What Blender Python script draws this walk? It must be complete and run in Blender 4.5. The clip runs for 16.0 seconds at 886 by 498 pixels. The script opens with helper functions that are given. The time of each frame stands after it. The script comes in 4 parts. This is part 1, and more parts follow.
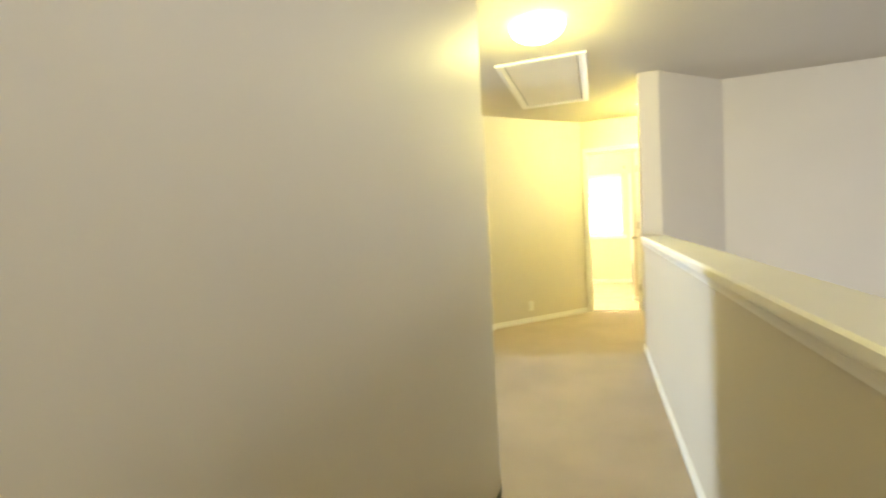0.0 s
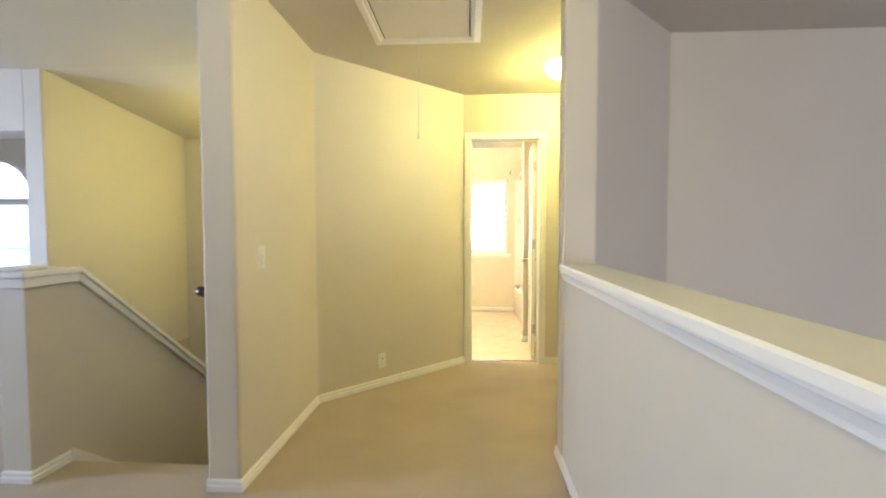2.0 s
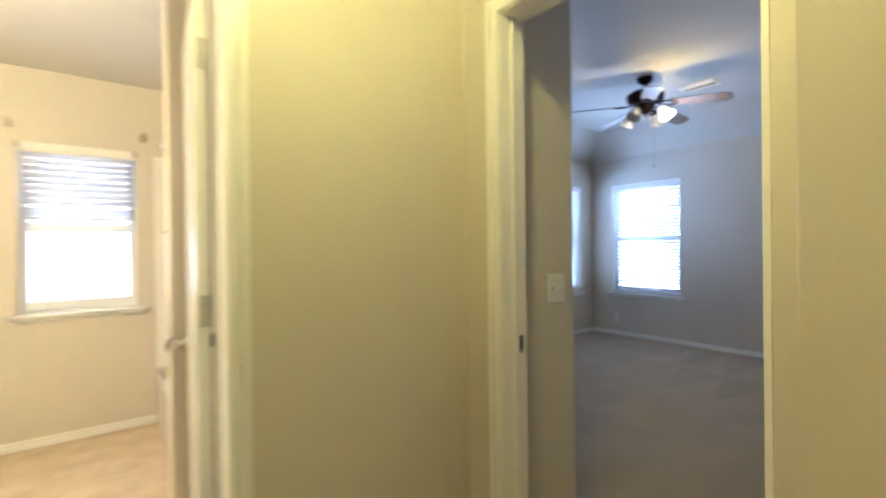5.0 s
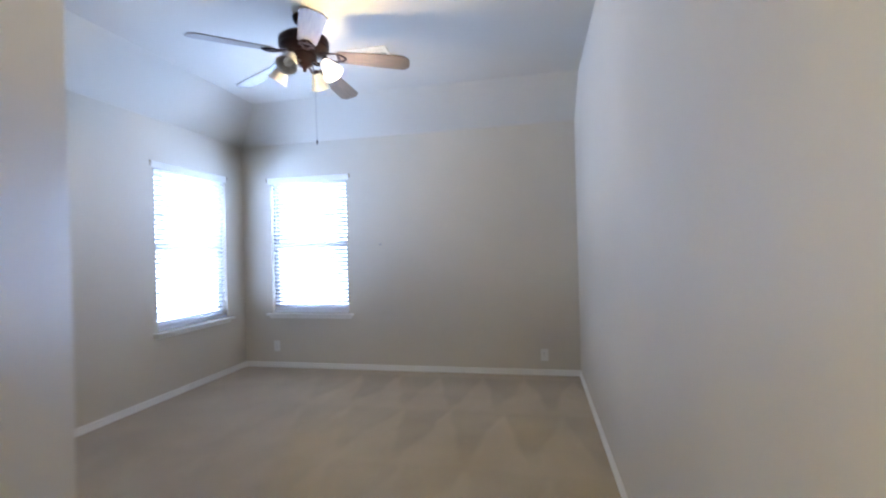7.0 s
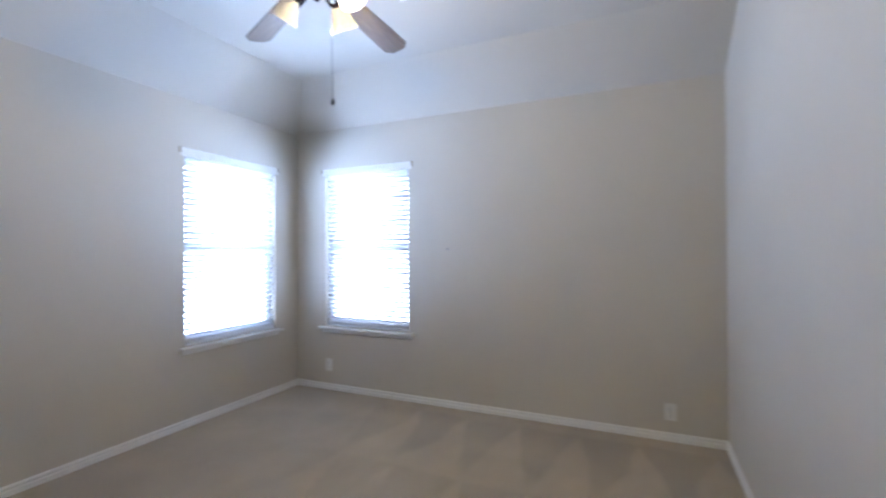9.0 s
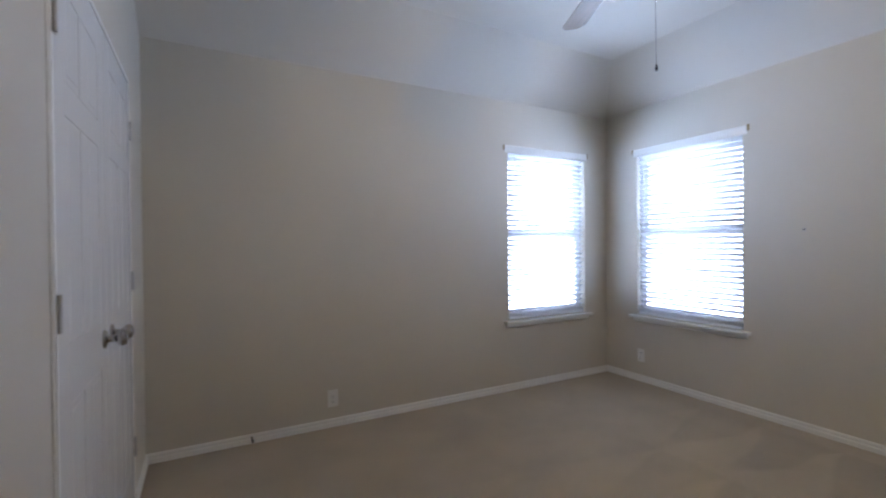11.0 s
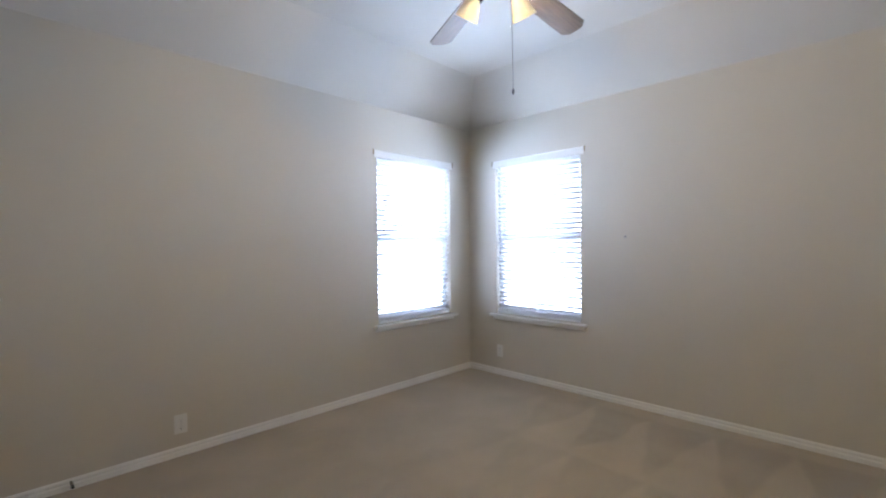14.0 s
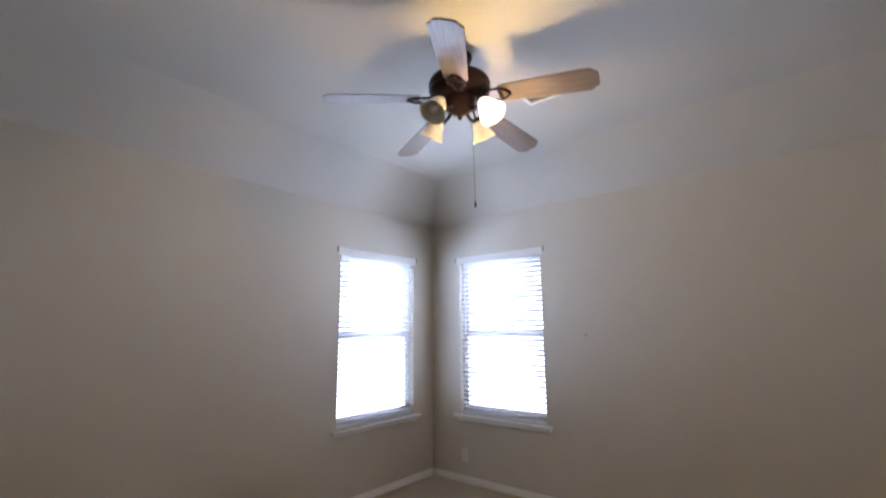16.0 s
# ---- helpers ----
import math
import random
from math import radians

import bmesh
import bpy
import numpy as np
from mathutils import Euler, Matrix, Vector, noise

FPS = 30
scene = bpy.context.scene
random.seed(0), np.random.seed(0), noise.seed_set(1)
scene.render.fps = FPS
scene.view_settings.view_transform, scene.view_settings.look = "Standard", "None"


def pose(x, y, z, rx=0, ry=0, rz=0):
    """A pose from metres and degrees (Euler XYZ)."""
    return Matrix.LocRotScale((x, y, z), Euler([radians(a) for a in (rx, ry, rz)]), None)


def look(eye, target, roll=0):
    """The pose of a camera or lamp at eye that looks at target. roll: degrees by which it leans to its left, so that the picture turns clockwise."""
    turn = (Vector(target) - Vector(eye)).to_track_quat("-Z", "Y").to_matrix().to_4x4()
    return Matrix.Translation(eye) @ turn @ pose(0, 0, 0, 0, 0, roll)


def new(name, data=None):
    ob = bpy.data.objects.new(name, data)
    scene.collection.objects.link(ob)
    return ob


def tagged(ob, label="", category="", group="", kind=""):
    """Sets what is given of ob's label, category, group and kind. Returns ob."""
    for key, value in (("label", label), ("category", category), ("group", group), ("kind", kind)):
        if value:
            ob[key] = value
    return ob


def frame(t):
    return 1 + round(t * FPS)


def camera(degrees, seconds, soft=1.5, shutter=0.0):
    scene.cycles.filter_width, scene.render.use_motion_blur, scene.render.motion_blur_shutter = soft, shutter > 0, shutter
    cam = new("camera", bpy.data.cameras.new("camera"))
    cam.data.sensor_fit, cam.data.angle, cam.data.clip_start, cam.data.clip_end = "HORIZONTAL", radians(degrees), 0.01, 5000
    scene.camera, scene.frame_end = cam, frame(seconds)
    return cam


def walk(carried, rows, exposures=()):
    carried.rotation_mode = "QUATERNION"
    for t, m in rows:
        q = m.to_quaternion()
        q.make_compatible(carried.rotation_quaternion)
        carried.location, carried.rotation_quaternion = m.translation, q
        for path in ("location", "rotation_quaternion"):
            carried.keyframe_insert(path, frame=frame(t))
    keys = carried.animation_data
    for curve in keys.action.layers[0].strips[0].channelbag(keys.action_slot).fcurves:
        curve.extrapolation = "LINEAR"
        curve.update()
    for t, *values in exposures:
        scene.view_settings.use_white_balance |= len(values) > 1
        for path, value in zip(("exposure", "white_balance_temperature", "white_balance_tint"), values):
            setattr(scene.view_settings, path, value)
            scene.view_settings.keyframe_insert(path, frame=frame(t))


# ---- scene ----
cam = camera(90.0, 16.0, soft=2.1, shutter=0.45)
PATH = [
    (0, (0.343, 0.308, 1.256), (-0.313, 2.201, 1.141), -3.3),
    (0.5, (0.285, 0.789, 1.243), (-0.031, 2.766, 1.157), -1.4),
    (1, (0.243, 1.287, 1.228), (0.129, 3.285, 1.169), -0.6),
    (1.5, (0.223, 1.786, 1.231), (0.186, 3.785, 1.170), -1.5),
    (2, (0.257, 2.264, 1.224), (0.138, 4.259, 1.138), -0.1),
    (2.5, (0.226, 2.811, 1.243), (0.144, 4.81, 1.227), -1.2),
    (3, (0.223, 3.33, 1.235), (0.142, 5.329, 1.263), -0.6),
    (3.5, (0.231, 3.848, 1.234), (0.272, 5.847, 1.207), 0.4),
    (4, (0.261, 4.275, 1.229), (0.65, 6.235, 1.145), -1.2),
    (4.2, (0.322, 4.457, 1.244), (0.859, 6.383, 1.184), -1.5),
    (4.5, (0.435, 4.696, 1.305), (1.19, 6.548, 1.294), -2.4),
    (4.6, (0.457, 4.751, 1.27), (1.271, 6.578, 1.26), -1.4),
    (5, (0.64, 5.069, 1.259), (1.852, 6.659, 1.251), -0.7),
    (5.2, (0.763, 5.221, 1.276), (2.143, 6.669, 1.278), -2.8),
    (7.3, (2.108, 5.738, 1.26), (4.075, 6.098, 1.256), -0.6),
    (7.4, (2.163, 5.757, 1.262), (4.133, 6.106, 1.242), -0.4),
    (7.5, (2.213, 5.803, 1.249), (4.185, 6.132, 1.188), -0.4),
    (8, (2.556, 5.809, 1.266), (4.533, 6.111, 1.302), 0.3),
    (8.2, (2.686, 5.806, 1.289), (4.663, 6.102, 1.364), -0.9),
    (8.5, (2.805, 5.839, 1.286), (4.769, 6.216, 1.306), -1.0),
    (9, (2.961, 5.822, 1.298), (4.783, 6.646, 1.312), -0.3),
    (9.5, (3.016, 5.807, 1.242), (4.594, 7.036, 1.286), 0.4),
    (10, (2.966, 5.853, 1.249), (4.342, 7.305, 1.262), -0.4),
    (10.2, (2.949, 5.883, 1.245), (4.235, 7.415, 1.254), -0.5),
    (12.3, (2.874, 5.885, 1.261), (3.561, 7.763, 1.212), -0.8),
    (12.5, (2.897, 5.888, 1.275), (3.68, 7.727, 1.231), -0.7),
    (13, (2.918, 5.886, 1.273), (3.977, 7.583, 1.238), -0.5),
    (13.5, (2.922, 5.883, 1.275), (4.195, 7.425, 1.254), -0.5),
    (14, (2.888, 5.886, 1.268), (4.308, 7.294, 1.254), -0.6),
    (14.5, (2.86, 5.89, 1.262), (4.365, 7.207, 1.22), -0.7),
    (15, (2.866, 5.891, 1.257), (4.391, 7.183, 1.212), -0.5),
    (15.5, (2.87, 5.898, 1.3), (4.401, 7.18, 1.402), -0.6),
    (15.8, (2.876, 5.864, 1.345), (4.392, 7.142, 1.609), -0.3),
    (16, (2.869, 5.876, 1.369), (4.378, 7.137, 1.734), -0.6),
]
walk(cam, [(t, look(eye, target, roll)) for t, eye, target, roll in PATH],
     [(0.0, 0.74, 6450, 5), (0.5, 0.68, 6100, 8), (1.0, 0.52, 5800, 14), (1.6, 0.30, 5750, 16), (2.5, 0.0, 5800, 16), (3.2, -0.20, 5800, 17),
      (4.2, -0.29, 5650, 19), (5.1, -0.50, 5450, 19), (7.3, 0.07, 5850, 20), (8.6, 0.10, 5850, 20), (9.1, -0.05, 5950, 21), (10.0, -0.65, 6200, 23),
      (12.4, -0.13, 6400, 20), (14.0, -0.10, 6600, 20), (14.8, -0.13, 6750, 22), (15.4, -0.21, 6850, 25), (16.0, -0.64, 6950, 26)])

# ---- light ----
world = bpy.data.worlds.new("sky_world")
scene.world = world
world.use_nodes = True
wn = world.node_tree.nodes
sky = wn.new("ShaderNodeTexSky")
sky.sky_type = "NISHITA"
sky.sun_disc = False
sky.sun_elevation, sky.sun_rotation = radians(48), radians(200)
world.node_tree.links.new(sky.outputs[0], wn["Background"].inputs[0])
wn["Background"].inputs[1].default_value = 0.1

WARM = (1.0, 0.865, 0.245)
DAY = (0.43, 0.655, 1.0)


def lamp(name, kind, m, power, colour, **values):
    data = bpy.data.lights.new(name, kind)
    data.energy, data.color = power, colour
    for key, value in values.items():
        if key == "size":
            data.shape, data.size, data.size_y = "RECTANGLE", value[0], value[1]
        if key == "radius":
            data.shadow_soft_size = value
        if key == "angle":
            data.angle = value
    ob = new(name, data)
    ob.matrix_world = m
    return ob


lamp("sun", "SUN", look((0, 0, 20), (3.0, 8.0, 0)), 2.0, (1.0, 0.95, 0.88), angle=radians(0.5))
# daylight of the windows, sky and sunlit ground
for name, x, y, tx, ty, w in (("window_light_north", 5.625, 9.11, 5.625, 8.0, 0.86), ("window_light_east", 6.53, 8.14, 5.4, 8.14, 0.87)):
    lamp(name + "_horizon", "AREA", look((x, y, 1.67), (tx, ty, 1.67)), 62, DAY, size=(w, 0.74))
    lamp(name + "_ground", "AREA", look((x, y, 0.96), (tx, ty, 0.96)), 30, DAY, size=(w, 0.67))
    lamp(name + "_bounce", "AREA", look((x + (x - tx) * 0.5, y + (y - ty) * 0.5, -0.05), (x, y, 1.40)), 72, DAY, size=(1.4, 0.8))
lamp("window_light_bath", "AREA", look((0.51, 9.11, 1.41), (0.51, 0, 1.41)), 13, (0.84, 0.90, 1.0), size=(0.60, 1.08))
lamp("window_light_loft", "AREA", look((-6.1, 8.06, 1.0), (-6.1, 0, 1.0)), 150, DAY, size=(0.96, 1.3))
lamp("window_light_loft_west", "AREA", look((-7.3, 2.9, 1.2), (0, 3.1, 1.0)), 350, (0.66, 0.79, 1.0), size=(1.5, 1.7))
lamp("window_light_great", "AREA", look((3.6, -2.55, 0.4), (3.6, 5, 2.0)), 175, (0.81, 0.84, 1.0), size=(3.0, 2.4))
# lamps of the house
lamp("hall_bulb", "POINT", pose(0.05, 3.15, 2.35), 27, WARM, radius=0.07)
lamp("nook_bulb", "POINT", pose(0.98, 5.62, 2.35), 60, WARM, radius=0.07)
lamp("landing_bulb", "POINT", pose(0.30, -1.30, 2.34), 36, WARM, radius=0.07)
lamp("stair_bulb", "POINT", pose(-1.45, 6.35, 1.95), 35, WARM, radius=0.07)
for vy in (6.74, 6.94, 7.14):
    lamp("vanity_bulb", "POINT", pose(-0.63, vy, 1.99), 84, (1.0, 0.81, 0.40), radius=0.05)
FAN = Vector((4.50, 7.12, 2.75))

# ---- materials ----


def material(name, colour, rough=0.6, metal=0.0, vary=0.06, scale=3.0, grain=0.0, grain_scale=400.0, spec=0.5, trans=0.0, emit=0.0, emit_colour=None, streak=None):
    m = bpy.data.materials.new(name)
    m.use_nodes = True
    nt = m.node_tree
    b = nt.nodes["Principled BSDF"]
    b.inputs["Roughness"].default_value = rough
    b.inputs["Metallic"].default_value = metal
    b.inputs["Specular IOR Level"].default_value = spec
    b.inputs["Transmission Weight"].default_value = trans
    co = nt.nodes.new("ShaderNodeTexCoord")
    n = nt.nodes.new("ShaderNodeTexNoise")
    n.inputs["Scale"].default_value = scale
    n.inputs["Detail"].default_value = 6
    src = co.outputs["Object"]
    if streak:
        mp = nt.nodes.new("ShaderNodeMapping")
        mp.inputs["Scale"].default_value = streak
        nt.links.new(src, mp.inputs["Vector"])
        src = mp.outputs[0]
    nt.links.new(src, n.inputs["Vector"])
    r = nt.nodes.new("ShaderNodeValToRGB")
    r.color_ramp.elements[0].position, r.color_ramp.elements[1].position = 0.3, 0.7
    r.color_ramp.elements[0].color = [c * (1 - vary) for c in colour] + [1]
    r.color_ramp.elements[1].color = [min(1, c * (1 + vary)) for c in colour] + [1]
    nt.links.new(n.outputs["Fac"], r.inputs[0])
    nt.links.new(r.outputs[0], b.inputs["Base Color"])
    if grain:
        g = nt.nodes.new("ShaderNodeTexNoise")
        g.inputs["Scale"].default_value = grain_scale
        g.inputs["Detail"].default_value = 3
        nt.links.new(src, g.inputs["Vector"])
        bump = nt.nodes.new("ShaderNodeBump")
        bump.inputs["Strength"].default_value = grain
        bump.inputs["Distance"].default_value = 0.004
        nt.links.new(g.outputs["Fac"], bump.inputs["Height"])
        nt.links.new(bump.outputs[0], b.inputs["Normal"])
    if emit:
        b.inputs["Emission Color"].default_value = [*(emit_colour or colour), 1]
        b.inputs["Emission Strength"].default_value = emit
    return m


WALL = material("wall_paint", (0.575, 0.526, 0.437), 0.55, vary=0.025, scale=1.3, grain=0.09, grain_scale=140)
CEIL = material("ceiling_paint", (0.575, 0.533, 0.455), 0.85, vary=0.02, scale=1.5, grain=0.25, grain_scale=90)
CEIL_BATH = material("bath_ceiling_paint", (0.72, 0.69, 0.64), 0.6, vary=0.02, scale=1.5, grain=0.2, grain_scale=90)
TRIM = material("trim_paint", (0.78, 0.76, 0.71), 0.32, vary=0.02, scale=4)
DOORP = material("door_paint", (0.78, 0.77, 0.735), 0.17, vary=0.02, scale=3, grain=0.08, grain_scale=60)
CARPET = material("carpet", (0.425, 0.345, 0.246), 0.95, vary=0.10, scale=2.2, grain=1.0, grain_scale=260, spec=0.15)
VINYL = material("bath_floor", (0.60, 0.475, 0.335), 0.10, vary=0.11, scale=7, grain=0.05, grain_scale=30)
BLIND = material("blind_slat", (0.74, 0.74, 0.735), 0.45, vary=0.01, trans=0.0)
SASH = material("window_vinyl", (0.80, 0.81, 0.82), 0.35, vary=0.01)
NICKEL = material("brushed_nickel", (0.40, 0.38, 0.36), 0.20, metal=1.0, vary=0.05, scale=40)
BRONZE = material("dark_bronze", (0.030, 0.016, 0.015), 0.38, metal=0.8, vary=0.3, scale=25)
BLADE = material("fan_blade_wood", (0.175, 0.126, 0.080), 0.36, vary=0.22, scale=6, spec=0.5, streak=(1, 14, 14))
PEWTER = material("dull_pewter", (0.46, 0.44, 0.41), 0.45, metal=0.3, vary=0.08, scale=40)
LITG = material("lit_frosted_shade", (0.9, 0.86, 0.76), 0.4, vary=0.03, scale=14, emit=3.0, emit_colour=(1.0, 0.90, 0.70))
PLATE = material("plate_plastic", (0.71, 0.695, 0.645), 0.35, vary=0.01)
# near-black paint for the shade in slots, holes and gaps; also rubber
DARK = material("slot_shade_and_rubber", (0.03, 0.03, 0.03), 0.6, vary=0.1)
TUBM = material("tub_enamel", (0.82, 0.80, 0.76), 0.12, vary=0.01)
RAILW = material("dark_stained_wood", (0.06, 0.032, 0.02), 0.3, vary=0.3, scale=5, streak=(8, 1, 8))
ALAB = material("frosted_glass_shade", (0.62, 0.59, 0.53), 0.35, vary=0.12, scale=14, trans=0.0)
BULB = material("lit_bulb", (1, 0.8, 0.5), 0.4, vary=0.0, emit=25.0, emit_colour=(1.0, 0.80, 0.50))
DOME = material("lit_glass_dome", (1, 0.85, 0.6), 0.4, vary=0.02, emit=9.0, emit_colour=(1.0, 0.80, 0.50))
BRASS = material("tarnished_brass", (0.30, 0.22, 0.11), 0.45, metal=0.7, vary=0.15, scale=40)
CORD = material("string", (0.62, 0.60, 0.55), 0.8, vary=0.05)


for key, value in (("Sheen Weight", 0.30), ("Sheen Roughness", 0.45)):
    CARPET.node_tree.nodes["Principled BSDF"].inputs[key].default_value = value


def vacuum_marks(m):
    """Wedge-shaped lighter strokes in the pile, as a vacuum cleaner leaves them."""
    nt = m.node_tree
    b = nt.nodes["Principled BSDF"]
    was = b.inputs["Base Color"].links[0].from_socket

    def math_node(op, x, y=None, z=None):
        n = nt.nodes.new("ShaderNodeMath")
        n.operation = op
        for k, v in enumerate((x, y, z)):
            if isinstance(v, (int, float)):
                n.inputs[k].default_value = v
            elif v is not None:
                nt.links.new(v, n.inputs[k])
        return n.outputs[0]

    co = nt.nodes.new("ShaderNodeTexCoord")
    wob = nt.nodes.new("ShaderNodeTexNoise")
    wob.inputs["Scale"].default_value = 1.7
    nt.links.new(co.outputs["Object"], wob.inputs["Vector"])
    sep = nt.nodes.new("ShaderNodeSeparateXYZ")
    nt.links.new(co.outputs["Object"], sep.inputs[0])
    w = math_node("MULTIPLY", math_node("SUBTRACT", wob.outputs["Fac"], 0.5), 0.2)
    y = math_node("ADD", sep.outputs["Y"], w)
    x = math_node("ADD", sep.outputs["X"], math_node("MULTIPLY", w, 0.5))
    u = math_node("FRACT", math_node("MULTIPLY", x, 1.13))
    row = math_node("MULTIPLY", math_node("FLOOR", math_node("MULTIPLY", x, 1.13)), 0.37)
    tri = math_node("MULTIPLY", math_node("ABSOLUTE", math_node("SUBTRACT", math_node("FRACT", math_node("ADD", math_node("MULTIPLY", y, 2.45), row)), 0.5)), 2.0)
    d = math_node("SUBTRACT", math_node("SUBTRACT", 1.0, u), tri)
    mr = nt.nodes.new("ShaderNodeMapRange")
    mr.interpolation_type = "SMOOTHSTEP"
    for k, v in (("From Min", -0.10), ("From Max", 0.10), ("To Min", 0.905), ("To Max", 1.075)):
        mr.inputs[k].default_value = v
    nt.links.new(d, mr.inputs["Value"])
    big = nt.nodes.new("ShaderNodeTexNoise")
    big.inputs["Scale"].default_value = 0.9
    nt.links.new(co.outputs["Object"], big.inputs["Vector"])
    fade = nt.nodes.new("ShaderNodeMapRange")
    fade.inputs["From Min"].default_value, fade.inputs["From Max"].default_value = 0.28, 0.50
    nt.links.new(big.outputs["Fac"], fade.inputs["Value"])
    soft = nt.nodes.new("ShaderNodeMapRange")
    soft.interpolation_type = "SMOOTHSTEP"
    soft.inputs["From Min"].default_value, soft.inputs["From Max"].default_value = 0.0, 0.30
    nt.links.new(u, soft.inputs["Value"])
    side = nt.nodes.new("ShaderNodeMapRange")
    side.interpolation_type = "SMOOTHSTEP"
    side.inputs["From Min"].default_value, side.inputs["From Max"].default_value = 8.6, 7.2
    nt.links.new(y, side.inputs["Value"])
    far = nt.nodes.new("ShaderNodeMapRange")
    far.interpolation_type = "SMOOTHSTEP"
    for k, v in (("From Min", 3.7), ("From Max", 5.0), ("To Min", 0.2), ("To Max", 1.0)):
        far.inputs[k].default_value = v
    nt.links.new(x, far.inputs["Value"])
    amount = math_node("MULTIPLY", math_node("MULTIPLY", fade.outputs[0], soft.outputs[0]), math_node("MULTIPLY", side.outputs[0], far.outputs[0]))
    mul = math_node("ADD", 1.0, math_node("MULTIPLY", math_node("SUBTRACT", mr.outputs[0], 1.0), amount))
    sc = nt.nodes.new("ShaderNodeVectorMath")
    sc.operation = "SCALE"
    nt.links.new(was, sc.inputs[0])
    nt.links.new(mul, sc.inputs["Scale"])
    nt.links.new(sc.outputs[0], b.inputs["Base Color"])


CARPET_ROOM = CARPET.copy()
CARPET_ROOM.name = "bedroom_carpet"
vacuum_marks(CARPET_ROOM)

GLASS = bpy.data.materials.new("window_glass")
GLASS.use_nodes = True
gb = GLASS.node_tree.nodes["Principled BSDF"]
gb.inputs["Transmission Weight"].default_value, gb.inputs["Roughness"].default_value, gb.inputs["IOR"].default_value = 1.0, 0.0, 1.45

# ---- building helpers ----


def thing(name, label, category, group="", kind="", m=Matrix()):
    ob = new(name)
    ob.matrix_world = m
    return tagged(ob, label, category, group, kind)


def mesh(bm, name, mat, smooth=False):
    me = bpy.data.meshes.new(name)
    bmesh.ops.recalc_face_normals(bm, faces=bm.faces)
    if smooth:
        for f in bm.faces:
            f.smooth = True
    bm.to_mesh(me)
    bm.free()
    me.materials.append(mat)
    return me


def part(name, bm, mat, parent=None, label="", m=None, smooth=False):
    ob = new(name, bm if isinstance(bm, bpy.types.Mesh) else mesh(bm, name, mat, smooth))
    if parent:
        ob.parent = parent
    if m is not None:
        ob.matrix_basis = m
    return tagged(ob, label)


def box(bm, a, b, bevel=0.0, seg=2):
    c = [(a[i] + b[i]) / 2 for i in range(3)]
    s = [abs(b[i] - a[i]) for i in range(3)]
    r = bmesh.ops.create_cube(bm, size=1.0, matrix=Matrix.Translation(c) @ Matrix.Diagonal((*s, 1)))
    if bevel:
        es = list({e for v in r["verts"] for e in v.link_edges})
        bmesh.ops.bevel(bm, geom=es, offset=bevel, segments=seg, affect="EDGES", profile=0.5)
    return bm


def boxes(*pairs, bevel=0.0):
    bm = bmesh.new()
    for a, b in pairs:
        box(bm, a, b, bevel)
    return bm


def prism(poly, z0, z1, bevel=0.0):
    bm = bmesh.new()
    lo = [bm.verts.new((x, y, z0)) for x, y in poly]
    f = bm.faces.new(lo)
    r = bmesh.ops.extrude_face_region(bm, geom=[f])
    bmesh.ops.translate(bm, vec=(0, 0, z1 - z0), verts=[v for v in r["geom"] if isinstance(v, bmesh.types.BMVert)])
    if bevel:
        es = [e for e in bm.edges if abs(e.verts[0].co.z - e.verts[1].co.z) > 0.1]
        bmesh.ops.bevel(bm, geom=es, offset=bevel, segments=4, affect="EDGES", profile=0.5)
    return bm


def lathe(profile, steps=32, m=Matrix()):
    bm = bmesh.new()
    rings = []
    for r, z in profile:
        rings.append([bm.verts.new(m @ Vector((max(r, 1e-4) * math.cos(2 * math.pi * k / steps), max(r, 1e-4) * math.sin(2 * math.pi * k / steps), z))) for k in range(steps)])
    for p, q in zip(rings, rings[1:]):
        for k in range(steps):
            bm.faces.new((p[k], p[(k + 1) % steps], q[(k + 1) % steps], q[k]))
    return bm


def tube(points, r, steps=10):
    bm = bmesh.new()
    rings = []
    pts = [Vector(p) for p in points]
    for i, p in enumerate(pts):
        d = (pts[min(i + 1, len(pts) - 1)] - pts[max(i - 1, 0)]).normalized()
        q = d.to_track_quat("Z", "Y")
        rings.append([bm.verts.new(p + q @ Vector((r * math.cos(2 * math.pi * k / steps), r * math.sin(2 * math.pi * k / steps), 0))) for k in range(steps)])
    for p, q in zip(rings, rings[1:]):
        for k in range(steps):
            bm.faces.new((p[k], p[(k + 1) % steps], q[(k + 1) % steps], q[k]))
    bm.faces.new(rings[0])
    bm.faces.new(rings[-1])
    return bm


def profile_run(points, profile, closed=False):
    """A moulding: profile points (out, up) swept along a level line; out is to the right of the way walked."""
    bm = bmesh.new()
    pts = [Vector(p) for p in points]
    rings = []
    n = len(pts)
    for i, p in enumerate(pts):
        d0 = (p - pts[i - 1]).normalized() if i or closed else (pts[1] - p).normalized()
        d1 = (pts[(i + 1) % n] - p).normalized() if i < n - 1 or closed else d0
        n0, n1 = Vector((d0.y, -d0.x, 0)), Vector((d1.y, -d1.x, 0))
        out = (n0 + n1).normalized()
        out = out / max(0.3, out.dot(n0))
        rings.append([bm.verts.new(p + out * o + Vector((0, 0, u))) for o, u in profile])
    m = len(profile)
    for i in range(n if closed else n - 1):
        p, q = rings[i], rings[(i + 1) % n]
        for k in range(m):
            bm.faces.new((p[k], p[(k + 1) % m], q[(k + 1) % m], q[k]))
    if not closed:
        bm.faces.new(rings[0])
        bm.faces.new(rings[-1])
    return bm


